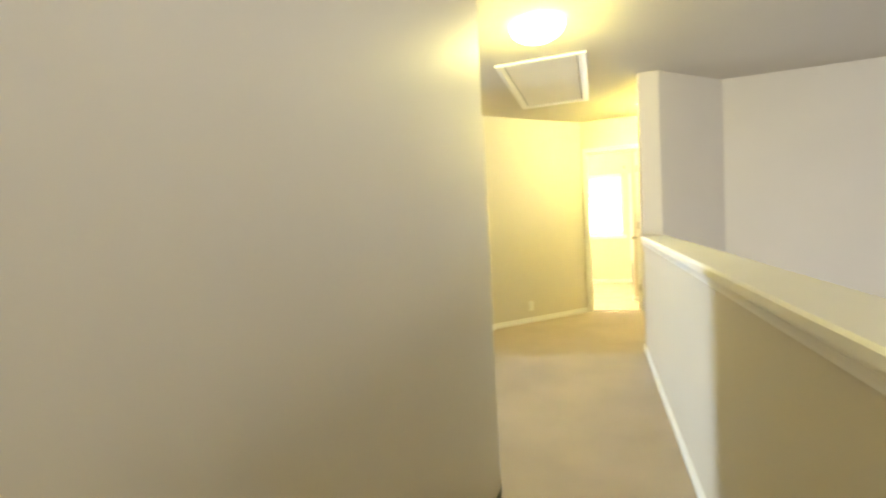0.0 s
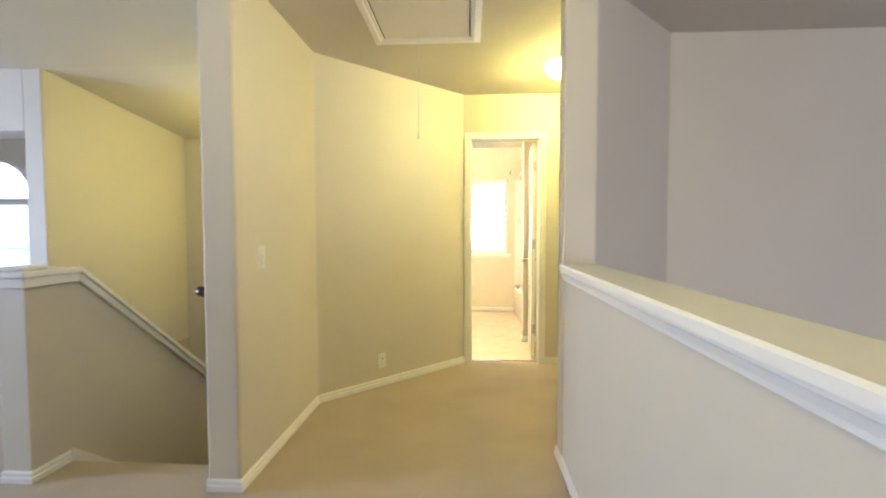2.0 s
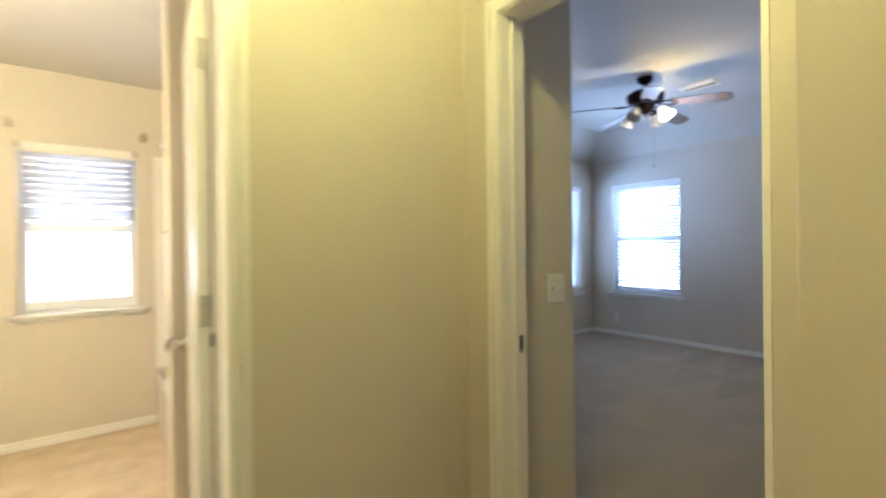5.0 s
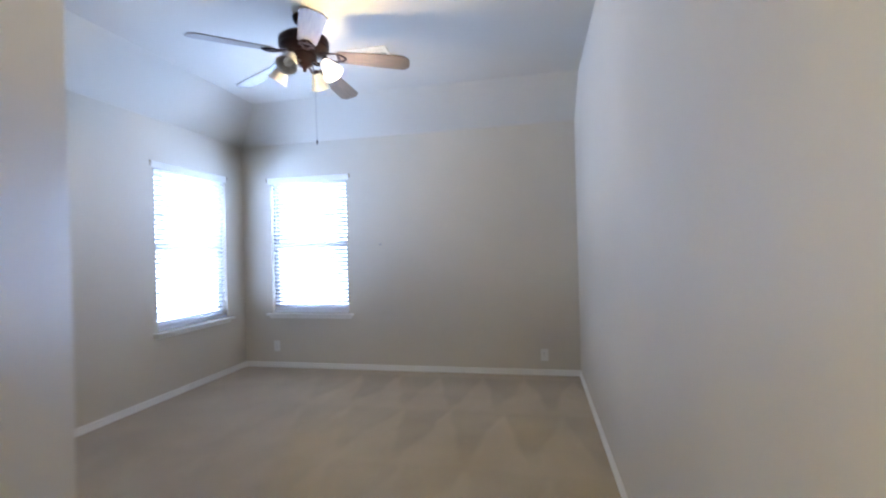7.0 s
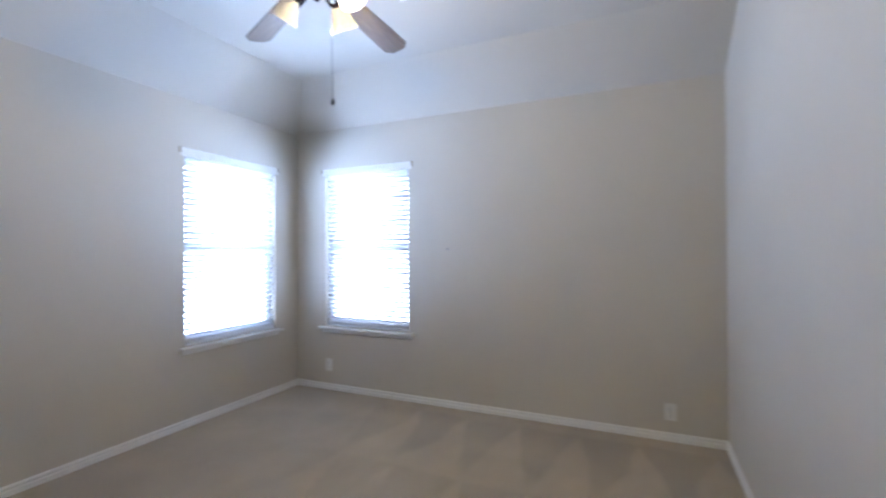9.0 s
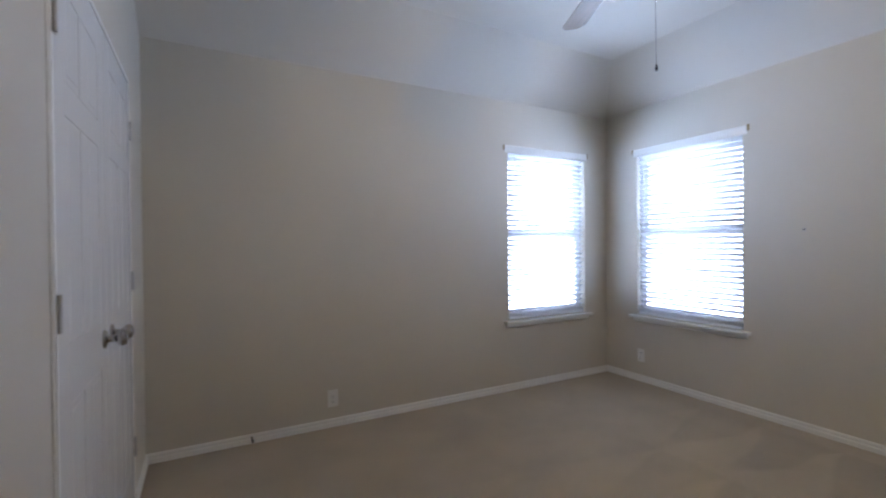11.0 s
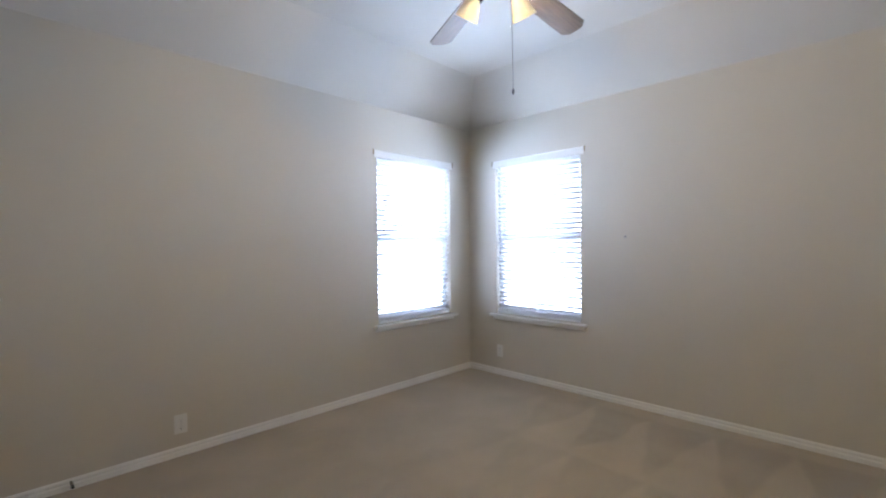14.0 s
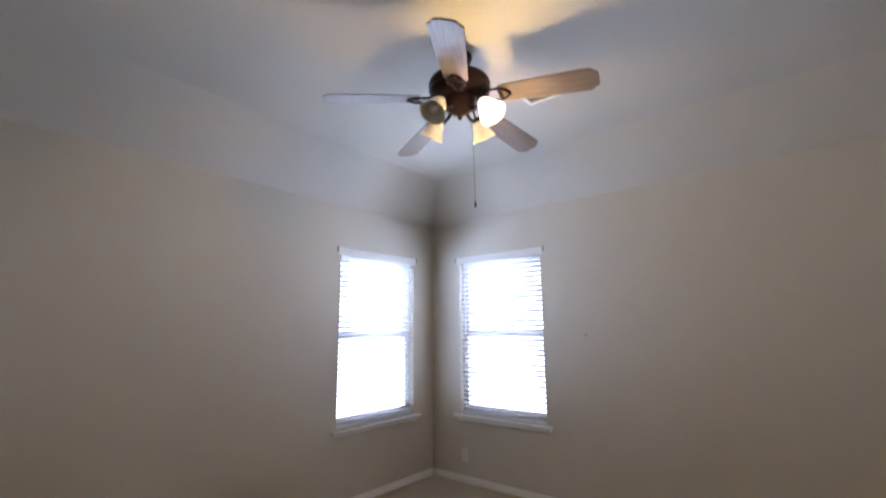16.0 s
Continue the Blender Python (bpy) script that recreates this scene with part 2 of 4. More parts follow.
BASE = [(0, 0.002), (0.013, 0.002), (0.013, 0.028), (0.006, 0.033), (0.006, 0.039), (0.011, 0.043), (0.010, 0.051), (0.004, 0.058), (0, 0.059)]


def baseboard(points):
    return tagged(part("baseboard", profile_run([(*p, 0) for p in points], BASE), TRIM), "white painted moulded baseboard along the wall", "baseboard", kind="structure")


def structure(name, bm, mat, label, category):
    return tagged(part(name, bm, mat), label, category, kind="structure")


def wall_along(axis, f0, f1, a0, a1, z0, z1, holes=()):
    """A wall between f0 and f1 that runs along axis from a0 to a1, with openings (from, to, low, high)."""
    bm = bmesh.new()

    def put(p, q, lo, hi):
        if q - p > 1e-4 and hi - lo > 1e-4:
            if axis == "x":
                box(bm, (p, f0, lo), (q, f1, hi))
            else:
                box(bm, (f0, p, lo), (f1, q, hi))

    at = a0
    for p, q, lo, hi in sorted(holes):
        put(at, p, z0, z1)
        put(p, q, z0, lo)
        put(p, q, hi, z1)
        at = q
    put(at, a1, z0, z1)
    return bm


PAINTED = "beige painted drywall with light orange-peel texture"

# ---- large structure ----
HZ = 2.44
structure("wall_hall_west", prism([(-0.25, -2.5), (-0.105, -2.5), (-0.105, 2.23), (-0.25, 2.23)], 0, HZ, 0.015), WALL, PAINTED, "wall")
structure("wall_stair", prism([(-0.97, 4.23), (-0.81, 4.23), (-0.81, 5.29), (0.205, 6.32), (0.205, 6.435), (0.12, 6.435), (-0.97, 5.36)], -2.8, HZ, 0.015), WALL, PAINTED, "wall")
structure("wall_bath_south", wall_along("x", 6.32, 6.44, 0.165, 1.81, 0, HZ, [(0.255, 0.90, 0, 2.055)]), WALL, PAINTED, "wall")
structure("wall_bedroom_door", wall_along("y", 1.70, 1.81, 5.27, 6.32, 0, 2.75, [(5.375, 6.145, 0, 2.055)]), WALL, PAINTED, "wall")
structure("wall_south", prism([(0.73, 4.53), (0.89, 4.53), (1.50, 5.14), (6.48, 5.14), (6.48, 5.325), (1.81, 5.325), (1.81, 5.27), (1.44, 5.27), (0.73, 4.65)], -2.8, 2.85, 0.01), WALL, PAINTED, "wall")
structure("wall_vestibule", prism([(1.81, 6.23), (2.22, 6.23), (2.59, 6.56), (2.59, 7.21), (2.47, 7.21), (2.47, 6.62), (2.17, 6.35), (1.81, 6.35)], 0, 2.85, 0.01), WALL, PAINTED, "wall")
structure("wall_closet", wall_along("y", 2.47, 2.59, 7.21, 8.94, 0, 2.85, [(7.235, 8.485, 0, 2.055)]), WALL, PAINTED, "wall")
structure("wall_north", wall_along("x", 8.94, 9.08, -0.87, 6.50, 0, 2.85, [(0.20, 0.82, 0.86, 1.97), (5.18, 6.07, 0.60, 2.05)]), WALL, PAINTED, "wall")
structure("wall_east", wall_along("y", 6.36, 6.50, 5.325, 8.94, 0, 2.85, [(7.69, 8.59, 0.60, 2.05)]), WALL, PAINTED, "wall")
structure("wall_closet_back", wall_along("y", 1.81, 1.87, 6.44, 8.94, 0, 2.85), WALL, PAINTED, "wall")
# knee wall over the open space, with its cap
structure("wall_knee", boxes(((0.735, -2.5, -2.8), (0.86, 4.53, 1.02))), WALL, "low beige painted knee wall along the landing", "wall")
structure("trim_knee_cap", profile_run([(0.808, -2.5, 1.02), (0.808, 4.53, 1.02)], [(-0.10, 0), (-0.10, 0.022), (-0.093, 0.03), (0.093, 0.03), (0.10, 0.022), (0.10, 0)]), TRIM, "white painted wooden cap on the knee wall", "wall cap")
structure("trim_knee_moulding", profile_run([(0.735, 4.53, 0.972), (0.735, -2.5, 0.972)], [(0, 0), (0.006, 0), (0.008, 0.012), (0.014, 0.03), (0.020, 0.036), (0.021, 0.047), (0, 0.047)]), TRIM, "white painted moulding under the knee wall cap", "moulding")
# outer walls that close the house
structure("wall_hall_south", boxes(((-7.0, -2.62, -2.8), (0.72, -2.5, HZ))), WALL, PAINTED, "wall")
structure("wall_great_south", wall_along("x", -2.62, -2.5, 0.72, 6.6, -2.8, HZ, [(2.1, 5.1, -0.8, 1.6)]), WALL, PAINTED, "wall")
structure("wall_great_east", boxes(((6.48, -2.5, -2.8), (6.6, 5.14, HZ))), WALL, PAINTED, "wall")
structure("wall_loft_west", wall_along("y", -7.12, -7.0, -2.62, 7.9, 0, HZ, [(2.2, 3.6, 0.5, 2.05)]), WALL, PAINTED, "wall")
structure("wall_bath_west", boxes(((-0.87, 6.44, 0), (-0.75, 8.94, 2.6))), WALL, PAINTED, "wall")
structure("wall_bath_nook", boxes(((-0.75, 6.38, 0), (0.05, 6.44, 2.6))), WALL, PAINTED, "wall")
structure("wall_tub_end", boxes(((0.84, 7.12, 0), (1.70, 7.22, HZ)), bevel=0.006), WALL, PAINTED, "wall")
structure("wall_bath_east", boxes(((1.70, 6.44, 0), (1.81, 8.94, 2.6))), WALL, PAINTED, "wall")

# floors
structure("floor_hall", boxes(((-7.0, -2.5, -0.12), (0.72, 4.45, 0)), ((-0.97, 4.45, -0.12), (1.75, 6.38, 0)), ((-7.0, 4.45, -0.12), (-2.95, 7.9, 0)), ((-2.95, 4.45, -0.12), (-2.001, 5.449, 0))), CARPET, "beige cut-pile carpet with vacuum marks", "carpet")
structure("floor_bedroom", boxes(((1.75, 5.1, -0.12), (6.48, 9.0, 0))), CARPET_ROOM, "beige cut-pile carpet with vacuum marks", "carpet")
structure("floor_bath", boxes(((-0.87, 6.38, -0.12), (1.75, 9.0, -0.004))), VINYL, "glossy tan stone-look vinyl floor", "floor")
structure("floor_below", boxes(((-3.2, -2.5, -2.9), (6.5, 7.5, -2.8))), CARPET, "beige carpet of the storey below", "carpet")

# ceilings
structure("ceiling_hall", boxes(((-7.1, -2.6, HZ), (1.76, 5.45, 2.56)), ((1.76, -2.6, HZ), (6.6, 5.2, 2.56)), ((-7.1, 5.45, HZ), (-2.95, 8.0, 2.56)), ((-0.97, 5.45, HZ), (1.76, 6.40, 2.56))), CEIL, "off-white textured ceiling", "ceiling")
structure("ceiling_bath", boxes(((-0.87, 6.41, HZ + 0.004), (1.81, 9.0, 2.56))), CEIL_BATH, "off-white textured ceiling", "ceiling")
bm = bmesh.new()
xs, ys, z0, z1 = (1.70, 5.86, 6.36), (5.20, 8.43, 8.94), 2.46, 2.75
P = {}
for x, y, z in ((1.70, 5.2, z1), (5.86, 5.2, z1), (6.42, 5.2, z0 - 0.035), (1.70, 8.43, z1), (5.86, 8.43, z1), (6.42, 9.0, z0 - 0.035), (1.70, 9.0, z0 - 0.035)):
    P[(x, y)] = bm.verts.new((x, y, z))
bm.faces.new([P[k] for k in ((1.70, 5.2), (5.86, 5.2), (5.86, 8.43), (1.70, 8.43))])
bm.faces.new([P[k] for k in ((5.86, 5.2), (6.42, 5.2), (6.42, 9.0), (5.86, 8.43))])
bm.faces.new([P[k] for k in ((1.70, 8.43), (5.86, 8.43), (6.42, 9.0), (1.70, 9.0))])
r = bmesh.ops.extrude_face_region(bm, geom=list(bm.faces))
bmesh.ops.translate(bm, vec=(0, 0, 0.12), verts=[v for v in r["geom"] if isinstance(v, bmesh.types.BMVert)])
structure("ceiling_bedroom", bm, CEIL, "off-white ceiling with sloped sides above the windows", "ceiling")
# unseen slab added over the ceilings; keeps sun and sky out
structure("unseen_deck", boxes(((-7.2, -2.7, 3.1), (6.7, 9.2, 3.2))), CEIL, "unseen plain deck over the attic, shuts out the sky", "roof")

# ---- backdrops outside the windows ----
GLOW = bpy.data.materials.new("bright_overcast")
GLOW.use_nodes = True
gn = GLOW.node_tree
for node in list(gn.nodes):
    if node.type == "BSDF_PRINCIPLED":
        gn.nodes.remove(node)
em = gn.nodes.new("ShaderNodeEmission")
em.inputs[0].default_value, em.inputs[1].default_value = (0.84, 0.91, 1.0, 1), 6.0
gn.links.new(em.outputs[0], gn.nodes["Material Output"].inputs[0])


def backdrop(a, b, c, d):
    bm = bmesh.new()
    bm.faces.new([bm.verts.new(p) for p in (a, b, c, d)])
    return structure("backdrop", bm, GLOW, "bright hazy sky outside the windows", "sky")


backdrop((-9, 10.6, -3), (9.5, 10.6, -3), (9.5, 10.6, 6), (-9, 10.6, 6))
backdrop((8.0, 2, -3), (8.0, 10.5, -3), (8.0, 10.5, 6), (8.0, 2, 6))

# translucent slats; those of the bathroom are thicker and let less light through
BLIND_THICK = BLIND.copy()
BLIND_THICK.name = "thick_blind_slat"
for slat_mat, share in ((BLIND, 0.24), (BLIND_THICK, 0.28)):
    t_n = slat_mat.node_tree
    tr = t_n.nodes.new("ShaderNodeBsdfTranslucent")
    tr.inputs[0].default_value = (0.90, 0.91, 0.92, 1)
    mx = t_n.nodes.new("ShaderNodeMixShader")
    mx.inputs[0].default_value = share
    t_n.links.new(t_n.nodes["Principled BSDF"].outputs[0], mx.inputs[1])
    t_n.links.new(tr.outputs[0], mx.inputs[2])
    t_n.links.new(mx.outputs[0], t_n.nodes["Material Output"].inputs[0])

# ---- windows and blinds ----


def window(name, m, w, z0, z1, label, depth=0.14, stool=0.055):
    """A double-hung window in the opening of width w; local x along the wall, y out of the room, wall face at y = 0."""
    ob = thing(name, label, "window", kind="structure", m=m)
    h = z1 - z0
    f0, f1, t = 0.062, depth - 0.012, 0.014
    part("window_frame", boxes(((-w / 2, f0, z0), (-w / 2 + t, f1, z1)), ((w / 2 - t, f0, z0), (w / 2, f1, z1)), ((-w / 2 + t, f0, z0), (w / 2 - t, f1, z0 + t)), ((-w / 2 + t, f0, z1 - t), (w / 2 - t, f1, z1)), bevel=0.003), SASH, ob)
    mid = z0 + h * 0.5
    a = w / 2 - t
    for nm, lo, hi, y in (("lower_sash", z0 + t, mid + 0.02, f0 + 0.008), ("upper_sash", mid - 0.02, z1 - t, f0 + 0.034)):
        sash = part(nm, boxes(((-a, y, lo), (-a + 0.030, y + 0.024, hi)), ((a - 0.030, y, lo), (a, y + 0.024, hi)), ((-a + 0.030, y, lo), (a - 0.030, y + 0.024, lo + 0.060)), ((-a + 0.030, y, hi - 0.034), (a - 0.030, y + 0.024, hi)), bevel=0.002), SASH, ob)
        pane = part("pane", boxes(((-a + 0.024, y + 0.010, lo + 0.052), (a - 0.024, y + 0.014, hi - 0.028))), GLASS, sash, "clear window glass")
        pane.visible_shadow = False
    part("window_sill", boxes(((-w / 2 - 0.055, -stool, z0 - 0.026), (w / 2 + 0.055, 0.0, z0 - 0.001)), ((-w / 2 + 0.001, 0.0, z0 - 0.028), (w / 2 - 0.001, f0, z0 - 0.001)), bevel=0.005), TRIM, ob, "white painted wooden sill")
    part("apron", boxes(((-w / 2 - 0.035, -0.014, z0 - 0.058), (w / 2 + 0.035, -0.001, z0 - 0.029)), bevel=0.004), TRIM, ob)
    return ob


def slat_mesh(w, tilt, mat=BLIND):
    bm = bmesh.new()
    n = 4
    top, low = [], []
    for k in range(n + 1):
        u = -0.025 + 0.05 * k / n
        crown = 0.0025 * (1 - (u / 0.025) ** 2)
        c, s_ = math.cos(tilt), math.sin(tilt)
        for dz, row in ((0.0012, top), (-0.0012, low)):
            y, z = u * c - (crown + dz) * s_, u * s_ + (crown + dz) * c
            row.append([bm.verts.new((x, y, z)) for x in (-w / 2, w / 2)])
    for k in range(n):
        bm.faces.new((top[k][0], top[k][1], top[k + 1][1], top[k + 1][0]))
        bm.faces.new((low[k][0], low[k + 1][0], low[k + 1][1], low[k][1]))
    for k in (0, n):
        bm.faces.new((top[k][0], top[k][1], low[k][1], low[k][0]))
    for e in (0, 1):
        bm.faces.new([r[e] for r in top] + [r[e] for r in reversed(low)])
    return mesh(bm, "slat", mat, True)


def blind(m, w, ztop, zlow, tilt, label, stack=0, pitch=0.043, inset=0.028, valance_w=None, group="", mat=BLIND):
    """A slatted blind; local x along the wall, y out of the room. stack: slats gathered on the bottom rail."""
    ob = thing("window_blind", label, "window blind", group, m=m)
    vw = valance_w or w
    part("headrail", boxes(((-w / 2, inset - 0.02, ztop - 0.045), (w / 2, inset + 0.03, ztop - 0.004)), bevel=0.003), BLIND, ob)
    part("valance", profile_run([(vw / 2, inset - 0.022, ztop - 0.062), (-vw / 2, inset - 0.022, ztop - 0.062)], [(0, 0), (-0.006, 0), (-0.010, 0.012), (-0.010, 0.056), (-0.006, 0.066), (0, 0.066)][::-1]), TRIM, ob, "white valance strip")
    # small dark brown block at each end of the valance
    for x in (-vw / 2 - 0.008, vw / 2 + 0.008):
        part("end_block", boxes(((x - 0.008, inset - 0.034, ztop - 0.040), (x + 0.008, -0.0005, ztop + 0.006)), bevel=0.003), BRASS, ob, "small dark brown block at the valance end")
    me = slat_mesh(w - 0.004, radians(tilt), mat)
    z = ztop - 0.075
    base = zlow + 0.022 + stack * 0.007
    i = 0
    while z > base + 0.02:
        part("slat", me, BLIND, ob, m=pose(0, inset, z, 0.6 * math.sin(i * 2.3), 0.18 * math.sin(i * 1.7), 0))
        z -= pitch
        i += 1
    flat = slat_mesh(w - 0.012, 0, mat) if stack else None
    for k in range(stack):
        part("slat", flat, BLIND, ob, m=pose(0, inset, zlow + 0.024 + k * 0.007))
    part("bottom_rail", boxes(((-w / 2 + 0.005, inset - 0.025, zlow), (w / 2 - 0.005, inset + 0.025, zlow + 0.019)), bevel=0.003), SASH, ob, "opaque white bottom rail")
    for x in (-w / 2 + 0.12, w / 2 - 0.12):
        part("ladder_cord", tube([(x, inset - 0.027, ztop - 0.05), (x, inset - 0.027, zlow + 0.01)], 0.0011, 5), CORD, ob)
    part("tilt_wand", tube([(-w / 2 + 0.06, inset - 0.036, ztop - 0.06), (-w / 2 + 0.062, inset - 0.037, ztop - 0.75)], 0.0035, 8), BLIND, ob)
    part("lift_cord", tube([(w / 2 - 0.06, inset - 0.036, ztop - 0.06), (w / 2 - 0.06, inset - 0.037, zlow + 0.45)], 0.0014, 6), CORD, ob)
    part("cord_tassel", lathe([(0.0015, 0.018), (0.005, 0.006), (0.006, -0.012), (0.001, -0.014)], 12, Matrix.Translation((w / 2 - 0.06, inset - 0.037, zlow + 0.44))), BLIND, ob, smooth=True)
    return ob


NORTH = lambda x: pose(x, 8.94, 0)
EAST = lambda y: pose(6.36, y, 0, 0, 0, -90)
window("window_1", NORTH(5.625), 0.89, 0.60, 2.05, "white vinyl double-hung window with a painted sill")
window("window_2", EAST(8.14), 0.90, 0.60, 2.05, "white vinyl double-hung window with a painted sill")
blind(NORTH(5.625), 0.875, 2.088, 0.605, -30, "white slatted blind lowered over the bedroom window", stack=3, valance_w=0.95, group="bedroom blinds")
blind(EAST(8.14), 0.885, 2.088, 0.605, -34, "white slatted blind lowered over the bedroom window", stack=3, valance_w=0.96, group="bedroom blinds")
window("window_3", NORTH(0.51), 0.62, 0.86, 1.97, "white vinyl bathroom window with a painted sill")
blind(NORTH(0.51), 0.60, 1.968, 1.47, 57, "white slatted blind raised over the bathroom window", stack=9, mat=BLIND_THICK)
for x in (0.165, 0.865):
    br = thing("curtain_bracket", "tarnished brass curtain rod bracket beside the window", "curtain bracket", "bathroom curtain brackets", m=pose(x, 8.94, 2.07))
    part("wall_plate", boxes(((-0.011, -0.006, -0.024), (0.011, 0.0, 0.024)), bevel=0.002), BRASS, br)
    part("hook", tube([(0, -0.005, 0), (0, -0.06, 0.004), (0, -0.075, 0.012), (0, -0.08, 0.03)], 0.006, 8), BRASS, br, smooth=True)

# ---- doors ----


def frame_boards(name, axis, a0, a1, f0, f1, top, label):
    """Jamb boards in an opening from a0 to a1 along axis, in the wall from f0 to f1."""
    t = 0.015
    ob = thing(name, label, "door frame", kind="structure")

    def bx(p, q, lo, hi, g0=f0, g1=f1):
        return ((p, g0, lo), (q, g1, hi)) if axis == "x" else ((g0, p, lo), (g1, q, hi))

    part("jamb", boxes(bx(a0 - t, a0, 0, top), bevel=0.0015), TRIM, ob)
    part("jamb", boxes(bx(a1, a1 + t, 0, top), bevel=0.0015), TRIM, ob)
    part("head_jamb", boxes(bx(a0 - t, a1 + t, top, top + t), bevel=0.0015), TRIM, ob)
    return ob


def casing(ob, axis, a0, a1, face, out, top, w=0.058, low_side=True):
    """Moulded casing round an opening, on the wall face; out is +1 or -1 along the other axis."""
    t1, t2 = 0.011, 0.017
    for k, (inner, outer, t) in enumerate(((0.004, w * 0.62, t1), (w * 0.62, w, t2))):
        for nm, p, q, lo, hi in (("casing_side", a0 - outer, a0 - inner, 0, top + outer), ("casing_side", a1 + inner, a1 + outer, 0, top + outer), ("casing_head", a0 - inner, a1 + inner, top + inner, top + outer)):
            if nm == "casing_side" and p < a0 and not low_side:
                continue
            g0, g1 = sorted((face, face + out * t))
            a, b = ((p, g0, lo), (q, g1, hi)) if axis == "x" else ((g0, p, lo), (g1, q, hi))
            part(nm, boxes((a, b), bevel=0.003), TRIM, ob)


d1 = frame_boards("door_frame_1", "x", 0.27, 0.885, 6.318, 6.442, 2.04, "white painted bathroom door frame with moulded casing")
casing(d1, "x", 0.27, 0.885, 6.32, -1, 2.04)
casing(d1, "x", 0.27, 0.885, 6.44, 1, 2.04)
for z in (0.29, 1.09, 1.81):
    part("jamb_hinge_leaf", boxes(((0.8835, 6.410, z - 0.044), (0.8848, 6.440, z + 0.044)), bevel=0.0005), PEWTER, d1, "dull nickel hinge plate")
part("door_stop", boxes(((0.27, 6.385, 0), (0.281, 6.405, 2.04)), bevel=0.002), TRIM, d1)
part("door_stop", boxes(((0.874, 6.385, 0), (0.885, 6.405, 2.04)), bevel=0.002), TRIM, d1)
part("door_stop", boxes(((0.281, 6.385, 2.029), (0.874, 6.405, 2.04)), bevel=0.002), TRIM, d1)
d2 = frame_boards("door_frame_2", "y", 5.39, 6.13, 1.698, 1.812, 2.04, "white painted bedroom door frame with moulded casing")
casing(d2, "y", 5.39, 6.13, 1.70, -1, 2.04, low_side=False)
casing(d2, "y", 5.39, 6.13, 1.81, 1, 2.04, w=0.05)
part("door_stop", boxes(((1.745, 6.119, 0), (1.765, 6.13, 2.04)), bevel=0.002), TRIM, d2)
part("door_stop", boxes(((1.745, 5.39, 0), (1.765, 5.401, 2.04)), bevel=0.002), TRIM, d2)
part("strike_plate", boxes(((1.768, 6.127, 0.89), (1.796, 6.1295, 0.95)), bevel=0.001), NICKEL, d2, "dark metal strike plate")
part("strike_hole", boxes(((1.774, 6.1262, 0.905), (1.788, 6.1268, 0.935))), DARK, d2, "dark latch hole")
for z in (0.985, 1.065):
    part("screw_hole", boxes(((1.722, 5.3902, z), (1.728, 5.3925, z + 0.007))), DARK, d2, "dark screw hole")
frame_boards("door_frame_3", "y", 7.25, 8.47, 2.468, 2.592, 2.04, "white painted closet door frame set flush in the wall")


def panelled_leaf(w, h=2.02, t=0.035):
    """A six-panel leaf, hinge edge at x = 0, from y = 0 to t; faces at both sides."""
    bm = bmesh.new()
    box(bm, (0, 0.0012, 0), (w, t - 0.0012, h), 0.0)
    st, mid = 0.10, 0.09
    rails = [0.0, 0.20, 0.83, 0.99, 1.58, 1.67, 1.91, h]
    for y0, y1 in ((0.0, 0.0012), (t - 0.0012, t)):
        for x0, x1 in ((0, st), (w - st, w)):
            box(bm, (x0, y0, 0), (x1, y1, h), 0.0012, 1)
        for z0, z1 in ((rails[0], rails[1]), (rails[2], rails[3]), (rails[4], rails[5]), (rails[6], rails[7])):
            box(bm, (st, y0, z0), (w - st, y1, z1), 0.0012, 1)
        for z0, z1 in ((rails[1], rails[2]), (rails[3], rails[4]), (rails[5], rails[6])):
            box(bm, (w / 2 - mid / 2, y0, z0), (w / 2 + mid / 2, y1, z1), 0.0012, 1)
    fields = []
    for z0, z1 in ((rails[1], rails[2]), (rails[3], rails[4]), (rails[5], rails[6])):
        for x0, x1 in ((st, w / 2 - mid / 2), (w / 2 + mid / 2, w - st)):
            fields.append((x0 + 0.022, z0 + 0.022, x1 - 0.022, z1 - 0.022))
    return bm, fields


def knob_bm(m):
    return lathe([(0.0005, 0), (0.031, 0.0), (0.033, 0.004), (0.029, 0.009), (0.013, 0.012), (0.011, 0.030), (0.016, 0.036), (0.026, 0.046), (0.028, 0.056), (0.023, 0.066), (0.010, 0.071), (0.0005, 0.072)], 24, m)


